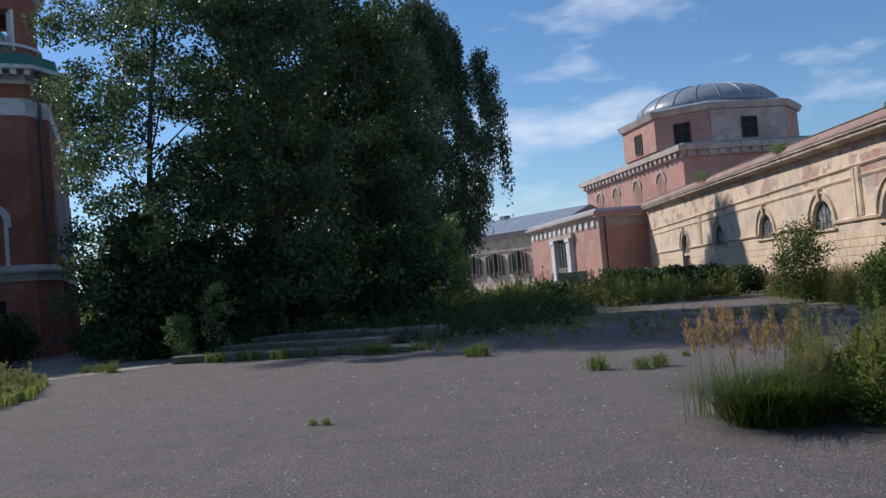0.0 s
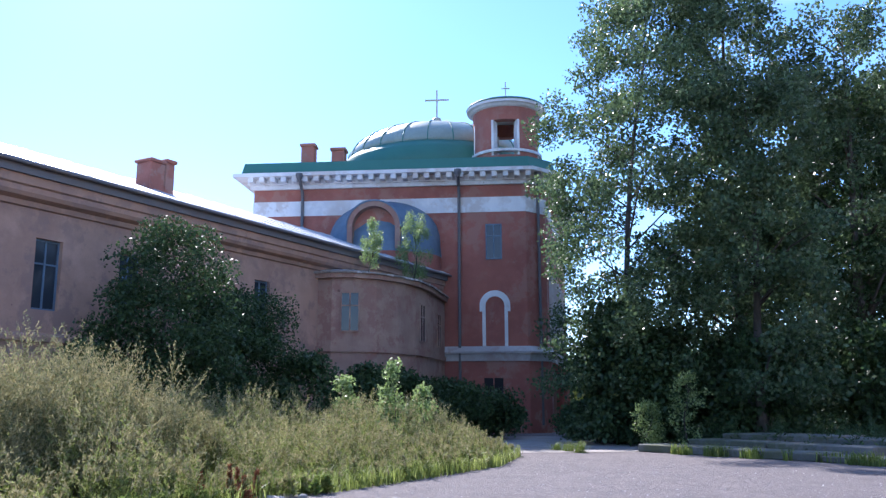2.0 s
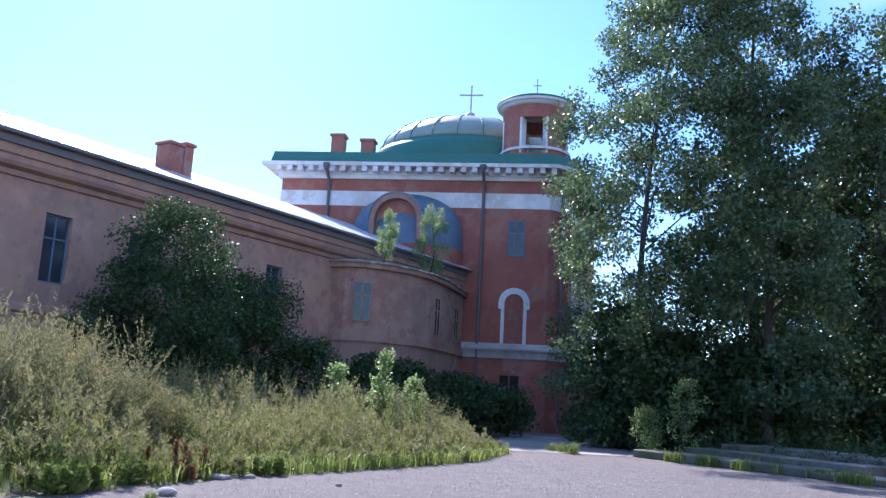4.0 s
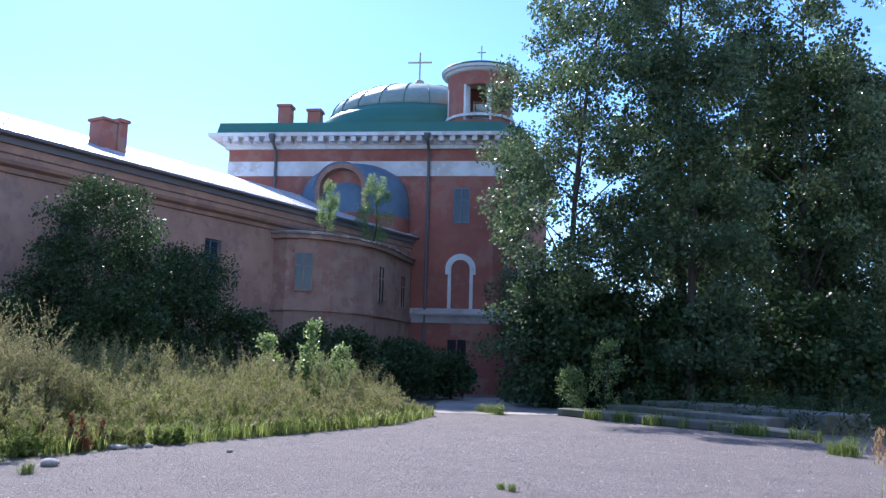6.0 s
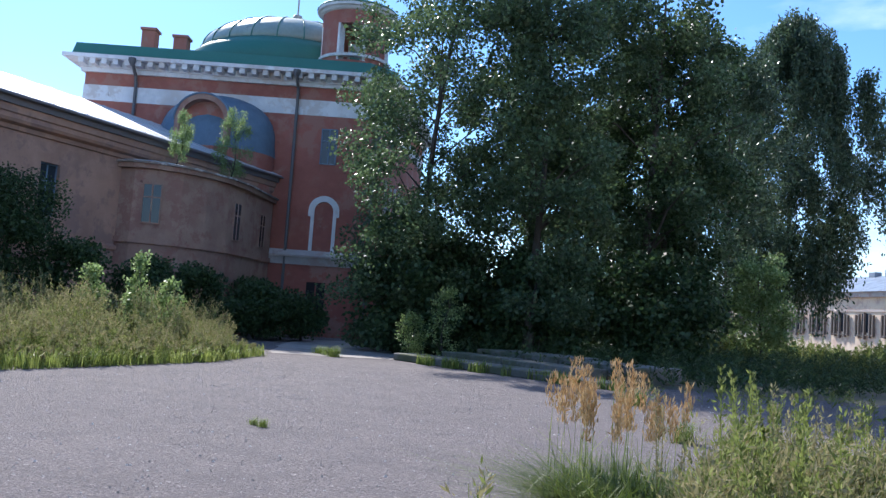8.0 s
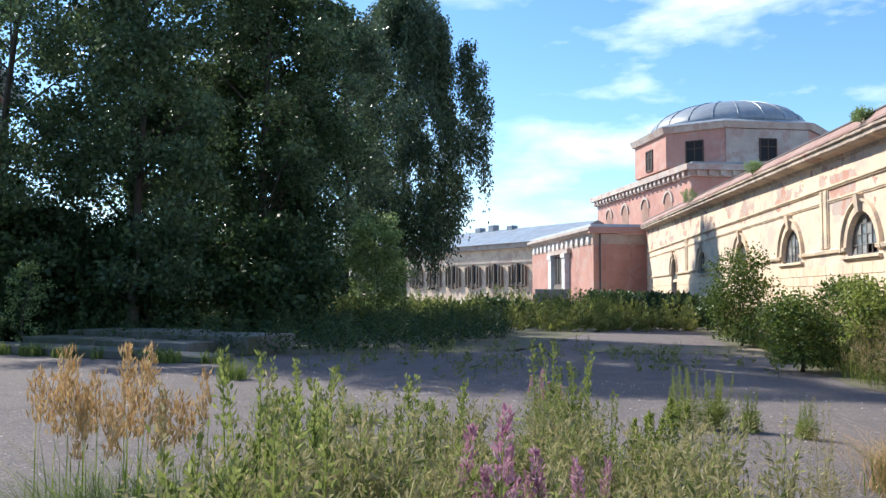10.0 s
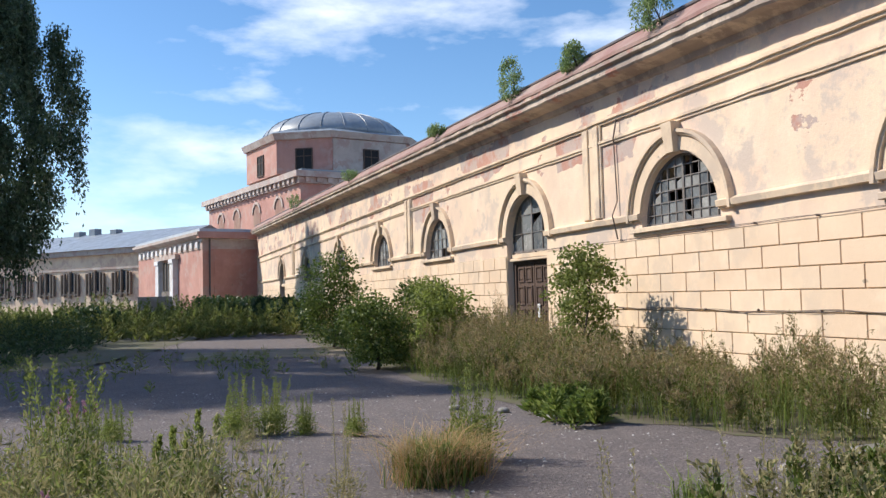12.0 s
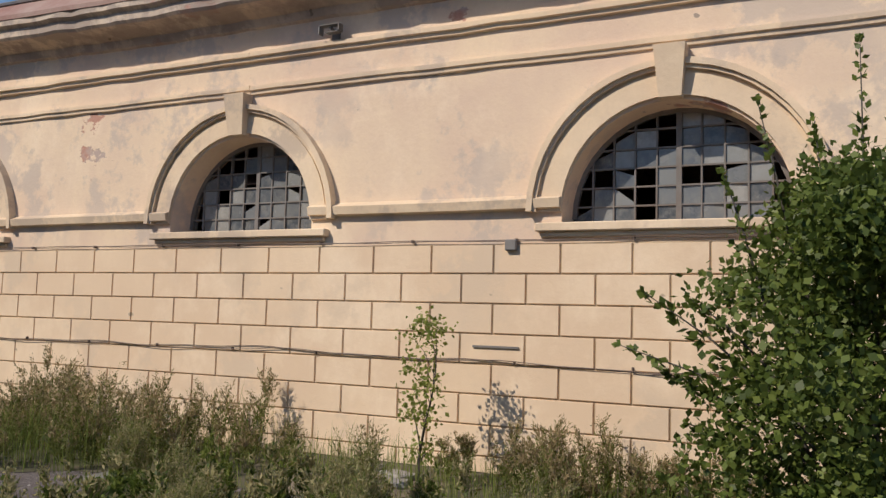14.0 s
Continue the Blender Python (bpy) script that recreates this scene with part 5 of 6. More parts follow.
# bare spots with rubble among the growth
BARE = [(13.7, 11.9), (13.4, 8.0), (12.7, 8.6)]
p = scatter(rng, RIGHT_FRONT, 1900)
p = p[np.array([noise.noise((px * 0.7, py * 0.7, 8.3)) for px, py in p]) > np.where(p[:, 1] < 10, -0.04, -0.5)]
p = p[[all(math.hypot(px - qx, (py - qy) * 0.6) > 0.5 for qx, qy in BARE) for px, py in p]]
lump = np.array([noise.noise((px * 0.8, py * 0.8, 4.7)) for px, py in p])
h = rng.uniform(0.4, 1.0, len(p)) * np.where(p[:, 1] > 13.0, 1.15, np.where(p[:, 1] > 9.5, 0.82, 0.7)) * (1 + 0.9 * lump)
g, heads = branched_quads(rng, p, h, 12, 28, 0.062, 0.3, 0.26)
stuff("weeds", g, M_WALLWEED, "dry green weeds along the foot of the wall")
stuff("weed_seed_heads", heads, M_RUSTY, "brownish seed heads along the foot of the wall")
p = scatter(rng, RIGHT_FRONT, 16000)
thick = np.array([noise.noise((px * 0.8, py * 0.8, 4.7)) for px, py in p])
stuff("grass", blade_quads(rng, p, rng.uniform(0.15, 0.7, len(p)) * np.where(p[:, 1] > 9.5, 1.2, 0.8) * (1 + 0.7 * thick), 0.007), M_GRASS, "thin grass along the foot of the wall", "grass")

# growth before the pavilion and under the trees
FAR_FIELD = [(-2.0, 38.5), (4.5, 40.0), (11.8, 41.5), (13.0, 60.0), (9.0, 74.0), (-20.0, 92.0), (-30.0, 80.0), (-8.0, 50.0)]
p = scatter(rng, FAR_FIELD, 3000)
g, heads = weed_quads(rng, p, rng.uniform(0.3, 1.35, len(p)) * np.array([1 + 1.3 * noise.noise((px * 0.22, py * 0.22, 9.1)) for px, py in p]), 36, 0.30, 0.3, 0.25)
stuff("weeds", g, M_WALLWEED, "rank green growth before the far pavilion")
stuff("weed_seed_heads", heads, M_WEED, "yellowish tops of rank growth before the pavilion")
SHADE = [(-13.0, 28.0), (-3.0, 24.5), (1.5, 27.0), (4.0, 36.0), (3.0, 44.0), (-14.0, 46.0), (-17.0, 33.0)]
p = scatter(rng, SHADE, 1500)
g, heads = weed_quads(rng, p, rng.uniform(0.4, 1.3, len(p)), 26, 0.2, 0.3, 0.0)
stuff("undergrowth", g, M_DARKTREE, "dark undergrowth beneath the tree clump")
SLAB_EDGE = [(-10.9, 25.0), (-6.5, 23.4), (-2.4, 21.9), (-2.1, 22.4), (-6.5, 23.9), (-10.8, 25.4)]
p = scatter(rng, SLAB_EDGE, 2600)
p = p[np.array([noise.noise((px * 1.3, py * 1.3, 2.2)) for px, py in p]) > -0.05]
stuff("grass", blade_quads(rng, p, rng.uniform(0.12, 0.42, len(p)), 0.03), M_GRASS, "bright grass strip along the slab edge", "grass")
p = scatter(rng, [(-2.5, 22.0), (0.5, 19.5), (9.5, 20.5), (10.5, 26.0), (3.0, 30.0)], 110)
g, heads = weed_quads(rng, p, rng.uniform(0.2, 0.6, len(p)), 20, 0.12, 0.3, 0.2)
stuff("weeds", g, M_WEED, "scattered low weeds at the far edge of the asphalt")


# trees
tree("poplar", -14.1, 30.8, 21.0, 4.9, 0.3, 330, 260, 0.145, M_POPLAR, 1, "tall poplar with glossy grey-green leaves", 0.82, 0, 0.17, lean=(2.3, 0.6), shape=0.62, group="tree clump", limbs=26)
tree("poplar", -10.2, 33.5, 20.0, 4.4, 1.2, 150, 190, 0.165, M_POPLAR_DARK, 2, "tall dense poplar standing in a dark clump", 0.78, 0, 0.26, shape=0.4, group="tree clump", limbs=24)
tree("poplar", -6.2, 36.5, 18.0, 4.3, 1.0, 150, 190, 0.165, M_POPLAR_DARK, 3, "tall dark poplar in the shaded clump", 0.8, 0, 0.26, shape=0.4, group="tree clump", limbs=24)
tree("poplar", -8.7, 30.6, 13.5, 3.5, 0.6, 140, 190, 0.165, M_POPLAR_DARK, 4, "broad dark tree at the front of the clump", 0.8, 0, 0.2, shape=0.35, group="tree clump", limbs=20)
tree("maple_tree", -6.3, 38.5, 15.0, 3.4, 0.5, 130, 300, 0.19, M_DARKTREE, 5, "dark leafy tree reaching down to the ground", 1.1, 0, 0.2, shape=0.35, group="tree clump", limbs=20)
for k, (x, y, hh, r) in enumerate(((-12.8, 42.5, 12.0, 3.6), (-9.3, 45.0, 13.0, 3.6))):
    tree("maple_tree", x, y, hh, r, 0.3, 110, 200, 0.22, M_DARKTREE, 110 + k, "dark leafy tree behind the poplars", 1.0, 0, 0.16, shape=0.3, group="tree clump", limbs=12)
tree("maple_tree", -6.2, 51.0, 17.5, 3.8, 1.0, 130, 190, 0.2, M_BIRCH, 6, "dark leafy tree between poplars and birch", 1.0, 0, 0.2, shape=0.4, group="tree clump", limbs=18)
tree("birch_tree", -4.9, 65.0, 24.5, 6.5, 5.2, 400, 270, 0.29, M_BIRCH, 16, "weeping birch with fine hanging twigs", 1.0, 1.2, 0.2, shape=0.72, group="tree clump", limbs=26)
tree("shrub", -3.3, 45.5, 5.4, 1.8, 0.2, 60, 150, 0.16, M_YOUNG, 7, "bright green shrub beside the birch", 0.6, 0, 0.08, shape=0.4, category="shrub")
for k, (x, y, hh, r) in enumerate(((-26.5, 57.0, 4.2, 2.6), (-23.0, 60.0, 5.0, 3.0), (-30.0, 63.0, 5.2, 3.0), (-19.5, 58.0, 4.6, 2.6), (-34.0, 70.0, 6.0, 3.4))):
    tree("shrub", x, y, hh, r, 0.1, 60, 110, 0.32, M_BUSH, 80 + k, "sunlit green shrub beyond the church", 0.9, 0, 0.07, shape=0.35, category="shrub", group="far shrubs")
tree("shrub", 2.5, 50.0, 1.3, 1.5, 0.05, 40, 100, 0.18, M_DARKTREE, 87, "low dark bush before the far wing", 0.4, 0, 0.05, shape=0.3, category="shrub")
tree("shrub", 12.0, 62.0, 1.6, 2.0, 0.05, 40, 100, 0.2, M_DARKTREE, 88, "low dark bush at the end of the wall", 0.5, 0, 0.05, shape=0.3, category="shrub")
for k, (x, y, hh, r) in enumerate(((12.9, 44.5, 1.3, 1.3), (12.8, 50.0, 1.5, 1.6), (12.6, 56.0, 1.6, 1.8), (11.2, 66.5, 1.7, 2.0))):
    tree("shrub", x, y, hh, r, 0.05, 44, 110, 0.16, M_DARKTREE, 120 + k, "low dark bush at the foot of the long wall", 0.45, 0, 0.05, shape=0.3, category="shrub", group="wall foot bushes", limbs=8)
tree("shrub", 10.6, 72.0, 1.8, 2.6, 0.05, 40, 100, 0.22, M_DARKTREE, 89, "dark bush before the pink pavilion", 0.5, 0, 0.05, shape=0.3, category="shrub")
tree("shrub", -14.0, 30.2, 5.2, 2.0, 0.1, 80, 130, 0.2, M_DARKTREE, 60, "dark bushes round the trunk of the poplar", 0.75, 0, 0.06, shape=0.3, category="shrub", group="undergrowth shrubs")
tree("shrub", -12.6, 30.0, 4.2, 2.3, 0.1, 70, 150, 0.2, M_DARKTREE, 61, "dark bushes at the foot of the poplars", 0.8, 0, 0.06, shape=0.3, category="shrub", group="undergrowth shrubs")
tree("shrub", -9.0, 31.8, 4.0, 2.6, 0.1, 70, 150, 0.2, M_DARKTREE, 62, "dark bushes beneath the dense poplars", 0.8, 0, 0.06, shape=0.3, category="shrub", group="undergrowth shrubs")
tree("shrub", -5.4, 34.0, 4.2, 2.6, 0.1, 70, 150, 0.2, M_DARKTREE, 63, "dark bushes in the shade of the clump", 0.8, 0, 0.06, shape=0.3, category="shrub", group="undergrowth shrubs")
tree("shrub", -21.2, 14.6, 6.6, 2.1, 0.5, 120, 280, 0.10, M_DARKTREE, 8, "dark shrub against the ochre side building", 0.7, 0, 0.1, shape=0.45, category="shrub")
tree("shrub", -22.4, 18.6, 5.2, 1.8, 0.4, 90, 260, 0.10, M_DARKTREE, 9, "dark shrub growing against the ochre wall", 0.7, 0, 0.1, shape=0.45, category="shrub")
tree("shrub", -21.9, 26.5, 2.7, 1.3, 0.3, 45, 150, 0.16, M_DARKTREE, 10, "dark shrub before the curved annex", 0.6, 0, 0.08, shape=0.4, category="shrub")
tree("shrub", -23.4, 31.4, 2.4, 1.4, 0.2, 45, 150, 0.16, M_DARKTREE, 29, "low dark shrub at the corner of the church", 0.6, 0, 0.08, shape=0.4, category="shrub")
for k, (x, y, hh, r) in enumerate(((-16.2, 18.9, 2.8, 0.34), (-15.5, 19.5, 2.0, 0.5), (-17.4, 18.2, 2.3, 0.58), (-16.5, 19.2, 1.8, 0.5), (-17.8, 18.7, 1.7, 0.46))):
    tree("sapling", x, y, hh, r, 0.2, 46, 26, 0.10, M_YOUNG, 30 + k, "young light green sapling among tall weeds", 0.22, 0, 0.03, shape=0.6, category="sapling", group="saplings", limbs=10)
tree("shrub", -19.0, 42.2, 5.5, 2.1, 0.1, 70, 150, 0.22, M_DARKTREE, 64, "dark shrub growing beside the church wall", 0.8, 0, 0.06, shape=0.35, category="shrub")
for k, (x, y, hh, r) in enumerate(((-21.3, 12.4, 3.0, 1.6), (-21.6, 16.9, 3.8, 1.5), (-21.5, 20.6, 3.0, 1.3), (-21.4, 23.6, 2.7, 1.3), (-20.8, 29.2, 2.2, 1.3), (-20.4, 31.4, 2.0, 1.2), (-17.9, 34.5, 1.3, 0.9))):
    tree("shrub", x, y, hh, r, 0.1, 46, 120, 0.15, M_DARKTREE, 90 + k, "low dark shrub in the shade of the walls", 0.6, 0, 0.06, shape=0.4, category="shrub", group="shaded shrubs", limbs=10)
tree("sapling", -10.0, 26.5, 2.5, 0.62, 0.2, 50, 26, 0.085, M_YOUNG, 34, "young green sapling growing at the slab corner", 0.2, 0, 0.03, shape=0.5, category="sapling", group="saplings", limbs=12)
tree("sapling", -11.4, 26.6, 1.5, 0.5, 0.2, 34, 60, 0.07, M_YOUNG, 35, "small bright sapling beside the slab", 0.3, 0, 0.02, shape=0.5, category="sapling", group="saplings", limbs=8)
tree("roof_birch", -23.9, 26.8, 2.4, 0.5, 0.3, 34, 110, 0.08, M_YOUNG, 36, "young birch growing on the annex roof", 0.32, 0.1, 0.03, shape=0.6, category="sapling", z=7.2)
tree("roof_birch", -24.2, 30.2, 3.3, 0.95, 0.3, 54, 120, 0.08, M_YOUNG, 37, "bushy young birch growing on the annex roof", 0.36, 0.15, 0.035, shape=0.6, category="sapling", z=7.2)
tree("shrub", 11.0, 31.0, 3.0, 1.05, 0.05, 60, 140, 0.085, M_BUSH, 38, "rounded green shrub near the yellow wall", 0.5, 0, 0.04, shape=0.6, category="shrub", group="wall shrubs")
tree("shrub", 10.05, 22.2, 1.5, 1.0, 0.05, 55, 140, 0.07, M_BUSH, 39, "low dense green shrub before the wall", 0.42, 0, 0.04, shape=0.6, category="shrub", group="wall shrubs")
tree("shrub", 11.9, 23.0, 1.9, 0.8, 0.05, 60, 120, 0.08, M_SAPLING, 40, "light green shrub before the wall", 0.4, 0, 0.04, shape=0.4, category="shrub", group="wall shrubs")
tree("shrub", 12.6, 26.2, 1.9, 1.1, 0.05, 60, 120, 0.08, M_BUSH, 41, "green shrub beside the panelled door", 0.4, 0, 0.04, shape=0.4, category="shrub", group="wall shrubs")
tree("young_tree", 13.3, 18.3, 2.45, 0.75, 0.3, 64, 80, 0.075, M_WEED, 42, "young leafy tree against the yellow wall", 0.3, 0, 0.035, shape=0.5, category="sapling")
tree("young_tree", 13.6, 7.4, 1.75, 0.3, 0.3, 26, 30, 0.055, M_SAPLING, 43, "slender sapling against the yellow wall", 0.2, 0, 0.02, shape=0.5, category="sapling")
big = tree("lilac_bush", 11.5, 3.05, 2.75, 1.3, -0.1, 220, 190, 0.058, M_BUSH, 44, "large leafy bush with upright shoots near the wall", 0.34, 0, 0.05, shape=0.5, category="bush", limbs=50)
# shoots of the bush: foot, tip, leaves and leaf length
for k, (foot, tip, n, size) in enumerate((
        ((0.0, 0.2, 2.1), (0.1, 0.22, 3.68), 90, 0.085), ((-0.1, 0.6, 2.1), (-0.05, 0.85, 3.3), 50, 0.085), ((-0.1, 0.8, 1.9), (-0.1, 1.08, 2.85), 60, 0.085),
        ((0.2, -0.1, 2.2), (0.25, -0.15, 3.4), 90, 0.085), ((0.0, 0.4, 2.1), (0.05, 0.5, 3.15), 80, 0.085), ((0.1, 0.1, 2.2), (0.15, 0.02, 3.2), 90, 0.085),
        ((-0.2, 0.7, 1.3), (-0.35, 1.55, 1.98), 70, 0.11), ((-0.2, 0.7, 1.2), (-0.35, 1.72, 1.62), 70, 0.09), ((-0.1, 0.8, 1.1), (-0.2, 1.45, 1.45), 110, 0.085),
        ((0.0, 0.8, 1.5), (-0.1, 1.3, 1.95), 90, 0.085), ((0.0, 0.9, 0.9), (-0.1, 1.3, 1.1), 90, 0.08), ((0.1, 0.3, 2.0), (0.2, 0.7, 2.75), 100, 0.085))):
    r2 = np.random.default_rng(60 + k)
    s = r2.random(n)[:, None] ** 0.8
    foot, tip = np.array(foot), np.array(tip)
    at = foot + (tip - foot) * s + r2.normal(0, 0.035, (n, 3)) * (1.2 - s)
    sh = new("shoot", quads("shoot", leaf_quads(r2, at, unit(r2.normal(size=at.shape) + 1.2 * unit(tip - foot)), size * (1.2 - 0.6 * s[:, 0]), size * 0.52), M_BUSH))
    sh.parent = big
    tagged(sh, kind="stuff")
    mid = (foot + tip) / 2 + (0, 0, 0.04)
    part("stem", tube([(foot[0] * 0.5, foot[1] * 0.5, foot[2] - 0.7), tuple(foot), tuple(mid), tuple(tip)], 0, 5, taper=[0.016, 0.011, 0.007, 0.003]), M_BARK, big)
for k, (y, hh, r) in enumerate(((23.2, 1.2, 0.42), (19.9, 0.7, 0.3), (16.7, 1.05, 0.45), (29.0, 0.5, 0.4), (41.0, 0.6, 0.5), (56.0, 0.9, 0.7))):
    tree("roof_birch", 14.05, y, hh, r, 0.1, 26, 110, 0.06, M_YOUNG, 50 + k, "young birch rooted on the crumbling cornice", 0.22, 0.06, 0.02, shape=0.6, category="sapling", group="cornice saplings", z=6.18 + lift(y), limbs=8)


# mixed growth close to the path
NEAR = [(3.35, 5.7), (4.4, 5.9), (5.9, 8.2), (5.7, 9.4), (4.3, 9.9), (2.9, 9.3), (3.05, 7.4)]
p = scatter(rng, NEAR, 260)
g, heads = branched_quads(rng, p, rng.uniform(0.3, 1.0, len(p)), 12, 22, 0.06, 0.42, 0.24)
stuff("weeds", g, M_WEED, "mixed green weeds growing through the asphalt")
stuff("weed_seed_heads", heads, M_PLUME, "pale seed heads of weeds in the asphalt")
p = scatter(rng, NEAR, 2200)
stuff("grass", blade_quads(rng, p, rng.uniform(0.15, 0.6, len(p)), 0.008), M_GRASS, "thin grass growing through the asphalt", "grass")
NEAR_R = [(7.2, 6.4), (9.6, 5.0), (11.8, 4.6), (12.2, 8.6), (10.2, 8.9), (8.4, 8.6)]
p = scatter(rng, NEAR_R, 230)
p = p[[noise.noise((px * 0.9, py * 0.9, 5.5)) > -0.15 for px, py in p]]
g, heads = branched_quads(rng, p, rng.uniform(0.2, 0.65, len(p)), 12, 22, 0.07, 0.25, 0.4)
stuff("weeds", g, M_BUSH, "low green weeds spreading from the wall")
stuff("weed_seed_heads", heads, M_PLUME, "brown seed heads of low weeds")


# single plants on the asphalt
def plant(name, build, label, category, group):
    """One plant built at the origin, to be placed and copied."""
    ob = empty(name, pose(0, 0, 0), label, category, group)
    for pname, v, mat in build:
        q = new(pname, quads(pname, v, mat))
        q.parent = ob
        tagged(q, kind="stuff")
    return ob


def tall_weed(seed, height, leaf, stems, heads_mat=M_PLUME, plume=0.3, leaf_mat=M_WEED, spread=0.10):
    r = np.random.default_rng(seed)
    base = r.normal(0, spread, (stems, 2))
    g, hd = weed_quads(r, base, height * r.uniform(0.6, 1.0, stems), 230, leaf, 0.24, plume)
    rows = [("foliage", g, leaf_mat)]
    if hd is not None:
        rows.append(("flowering_top", hd, heads_mat))
    return rows


def branched_weed(seed, height, leaf, stems, heads_mat, leaf_mat, spread, plume=0.45):
    r = np.random.default_rng(seed)
    g, hd = branched_quads(r, r.normal(0, spread, (stems, 2)), height * r.uniform(0.55, 1.0, stems), 14, 24, leaf, plume, 0.25)
    return [("foliage", g, leaf_mat), ("flowering_top", hd, heads_mat)]


def tuft(seed, n, height, radius, mat=M_GRASS, width=0.012, bend=0.7):
    r = np.random.default_rng(seed)
    b = r.normal(0, radius, (n, 2))
    return [("foliage", blade_quads(r, b, height * r.uniform(0.5, 1.0, n), width, bend), mat)]


def reeds(seed):
    r = np.random.default_rng(seed)
    n = 16
    b = r.normal(0, 0.22, (n, 2))
    hts = r.uniform(0.95, 1.4, n)
    g = np.concatenate([blade_quads(r, b, hts, 0.008, 0.08), blade_quads(r, r.normal(0, 0.2, (90, 2)), r.uniform(0.4, 0.9, 90), 0.010, 0.7)])
    k = np.repeat(np.arange(n), 90)
    s = r.random(len(k))
    at = np.concatenate([b[k] + r.normal(0, 0.022, (len(k), 2)), (hts[k] - 0.02 - 0.28 * s)[:, None]], 1)
    pl = leaf_quads(r, at, unit(r.normal(0, 0.3, at.shape) + (0, 0, 1)), 0.06, 0.012)
    return [("foliage", g, M_GRASS), ("flowering_top", pl, M_REED)]


def place(first, rows):
    """Puts the first plant at the first row and copies at the others: x, y, turn, size."""
    for k, (x, y, turn, size) in enumerate(rows):
        m = pose(x, y, 0.0, 0, 0, turn) @ Matrix.Scale(size, 4)
        if k == 0:
            first.matrix_basis = m
        else:
            c = copy_thing(first, pose(x, y, 0.0, 0, 0, turn))
            c.scale = (size, size, size)


place(plant("reed_grass", reeds(5), "clump of orange-brown reed grass plumes", "grass", "reed clumps"), [(1.85, 8.5, 0, 1.0), (2.3, 8.25, 70, 0.95)])
place(plant("grass_clump", tuft(6, 1500, 0.66, 0.13, M_BUSH, 0.013, 2.6), "dense dark green grass clump on asphalt", "grass", "grass clumps"), [(2.35, 7.85, 0, 1.0), (2.1, 8.0, 50, 0.95), (2.55, 8.1, 100, 0.95)])
place(plant("dry_grass_tuft", tuft(7, 700, 0.40, 0.11, M_GRASS, 0.010, 1.2) + tuft(17, 900, 0.48, 0.13, M_REED, 0.0045, 2.4), "dry yellow grass tuft on the asphalt", "grass", "dry tufts"), [(7.6, 10.95, 0, 1.2), (7.95, 11.15, 40, 0.85)])
place(plant("grass_tuft", tuft(8, 120, 0.36, 0.075, M_GRASS, 0.011, 1.7), "small green grass tuft in the asphalt", "grass", "asphalt tufts"), [(-3.2, 10.25, 0, 0.4), (-3.4, 10.3, 40, 0.35), (1.1, 14.3, 0, 1.15), (1.85, 13.9, 60, 0.9), (2.2, 14.1, 60, 1.0), (-1.1, 19.2, 20, 1.3), (-1.4, 19.4, 70, 1.0), (3.0, 15.5, 80, 0.5), (9.0, 9.0, 0, 1.1), (9.8, 8.4, 50, 1.2), (-8.6, 6.6, 30, 0.6), (-12.6, 23.9, 10, 1.3), (-13.2, 24.3, 60, 1.1), (-13.8, 24.6, 20, 1.0)])
place(plant("tall_weed", tall_weed(9, 1.0, 0.055, 12, M_WEED, 0.45, M_SAPLING, 0.11), "upright light green weed growing in the asphalt", "weed", "tall weeds"),
      [(4.75, 10.2, 0, 1.25), (5.0, 10.4, 60, 0.9), (6.35, 14.2, 30, 0.75), (6.75, 14.3, 100, 0.7), (7.05, 14.1, 150, 0.5), (7.6, 13.6, 10, 0.45), (3.35, 7.35, 10, 1.35), (5.2, 9.3, 140, 0.8), (3.55, 6.2, 200, 1.25), (3.9, 8.6, 80, 1.15), (3.1, 8.9, 30, 1.2), (8.35, 11.6, 50, 0.95), (6.9, 8.0, 0, 0.6), (8.9, 7.4, 40, 0.6), (9.6, 6.6, 90, 0.65), (4.9, 14.6, 15, 0.5)])
place(plant("dark_weed", tall_weed(21, 0.75, 0.07, 9, M_SAPLING, 0.2, M_BUSH, 0.10), "bushy dark green weed in the asphalt", "weed", "dark weeds"), [(5.5, 10.9, 0, 1.0), (3.15, 7.75, 40, 1.3), (4.3, 9.3, 0, 0.9), (9.9, 6.0, 60, 0.9), (11.3, 8.3, 20, 0.9)])
place(plant("pale_weed", branched_weed(31, 0.95, 0.05, 6, M_PLUME, M_WEED, 0.12), "thin pale green weed on the asphalt", "weed", "pale weeds"), [(2.85, 4.7, 0, 1.2), (2.65, 4.85, 70, 1.05)])
place(plant("wormwood", branched_weed(10, 1.1, 0.055, 16, M_PLUME, M_WEED, 0.14), "grey-green wormwood with pale seed heads", "weed", "wormwood"),
      [(3.4, 5.95, 0, 1.1), (3.75, 7.2, 50, 1.2), (3.25, 6.6, 100, 1.15), (3.75, 6.3, 30, 1.1), (3.5, 6.9, 200, 1.1), (4.1, 7.95, 30, 1.0), (3.35, 8.35, 60, 0.95), (2.95, 8.45, 20, 0.95), (4.45, 8.7, 10, 0.85), (5.05, 8.9, 80, 0.75), (3.95, 6.55, 140, 1.05), (4.9, 7.7, 70, 0.8), (9.9, 7.3, 0, 0.8), (10.4, 6.4, 90, 0.8), (10.9, 8.4, 130, 0.7), (11.4, 7.0, 40, 0.85), (8.3, 6.9, 40, 0.6), (10.8, 5.2, 10, 0.8), (11.6, 9.6, 0, 0.8)])
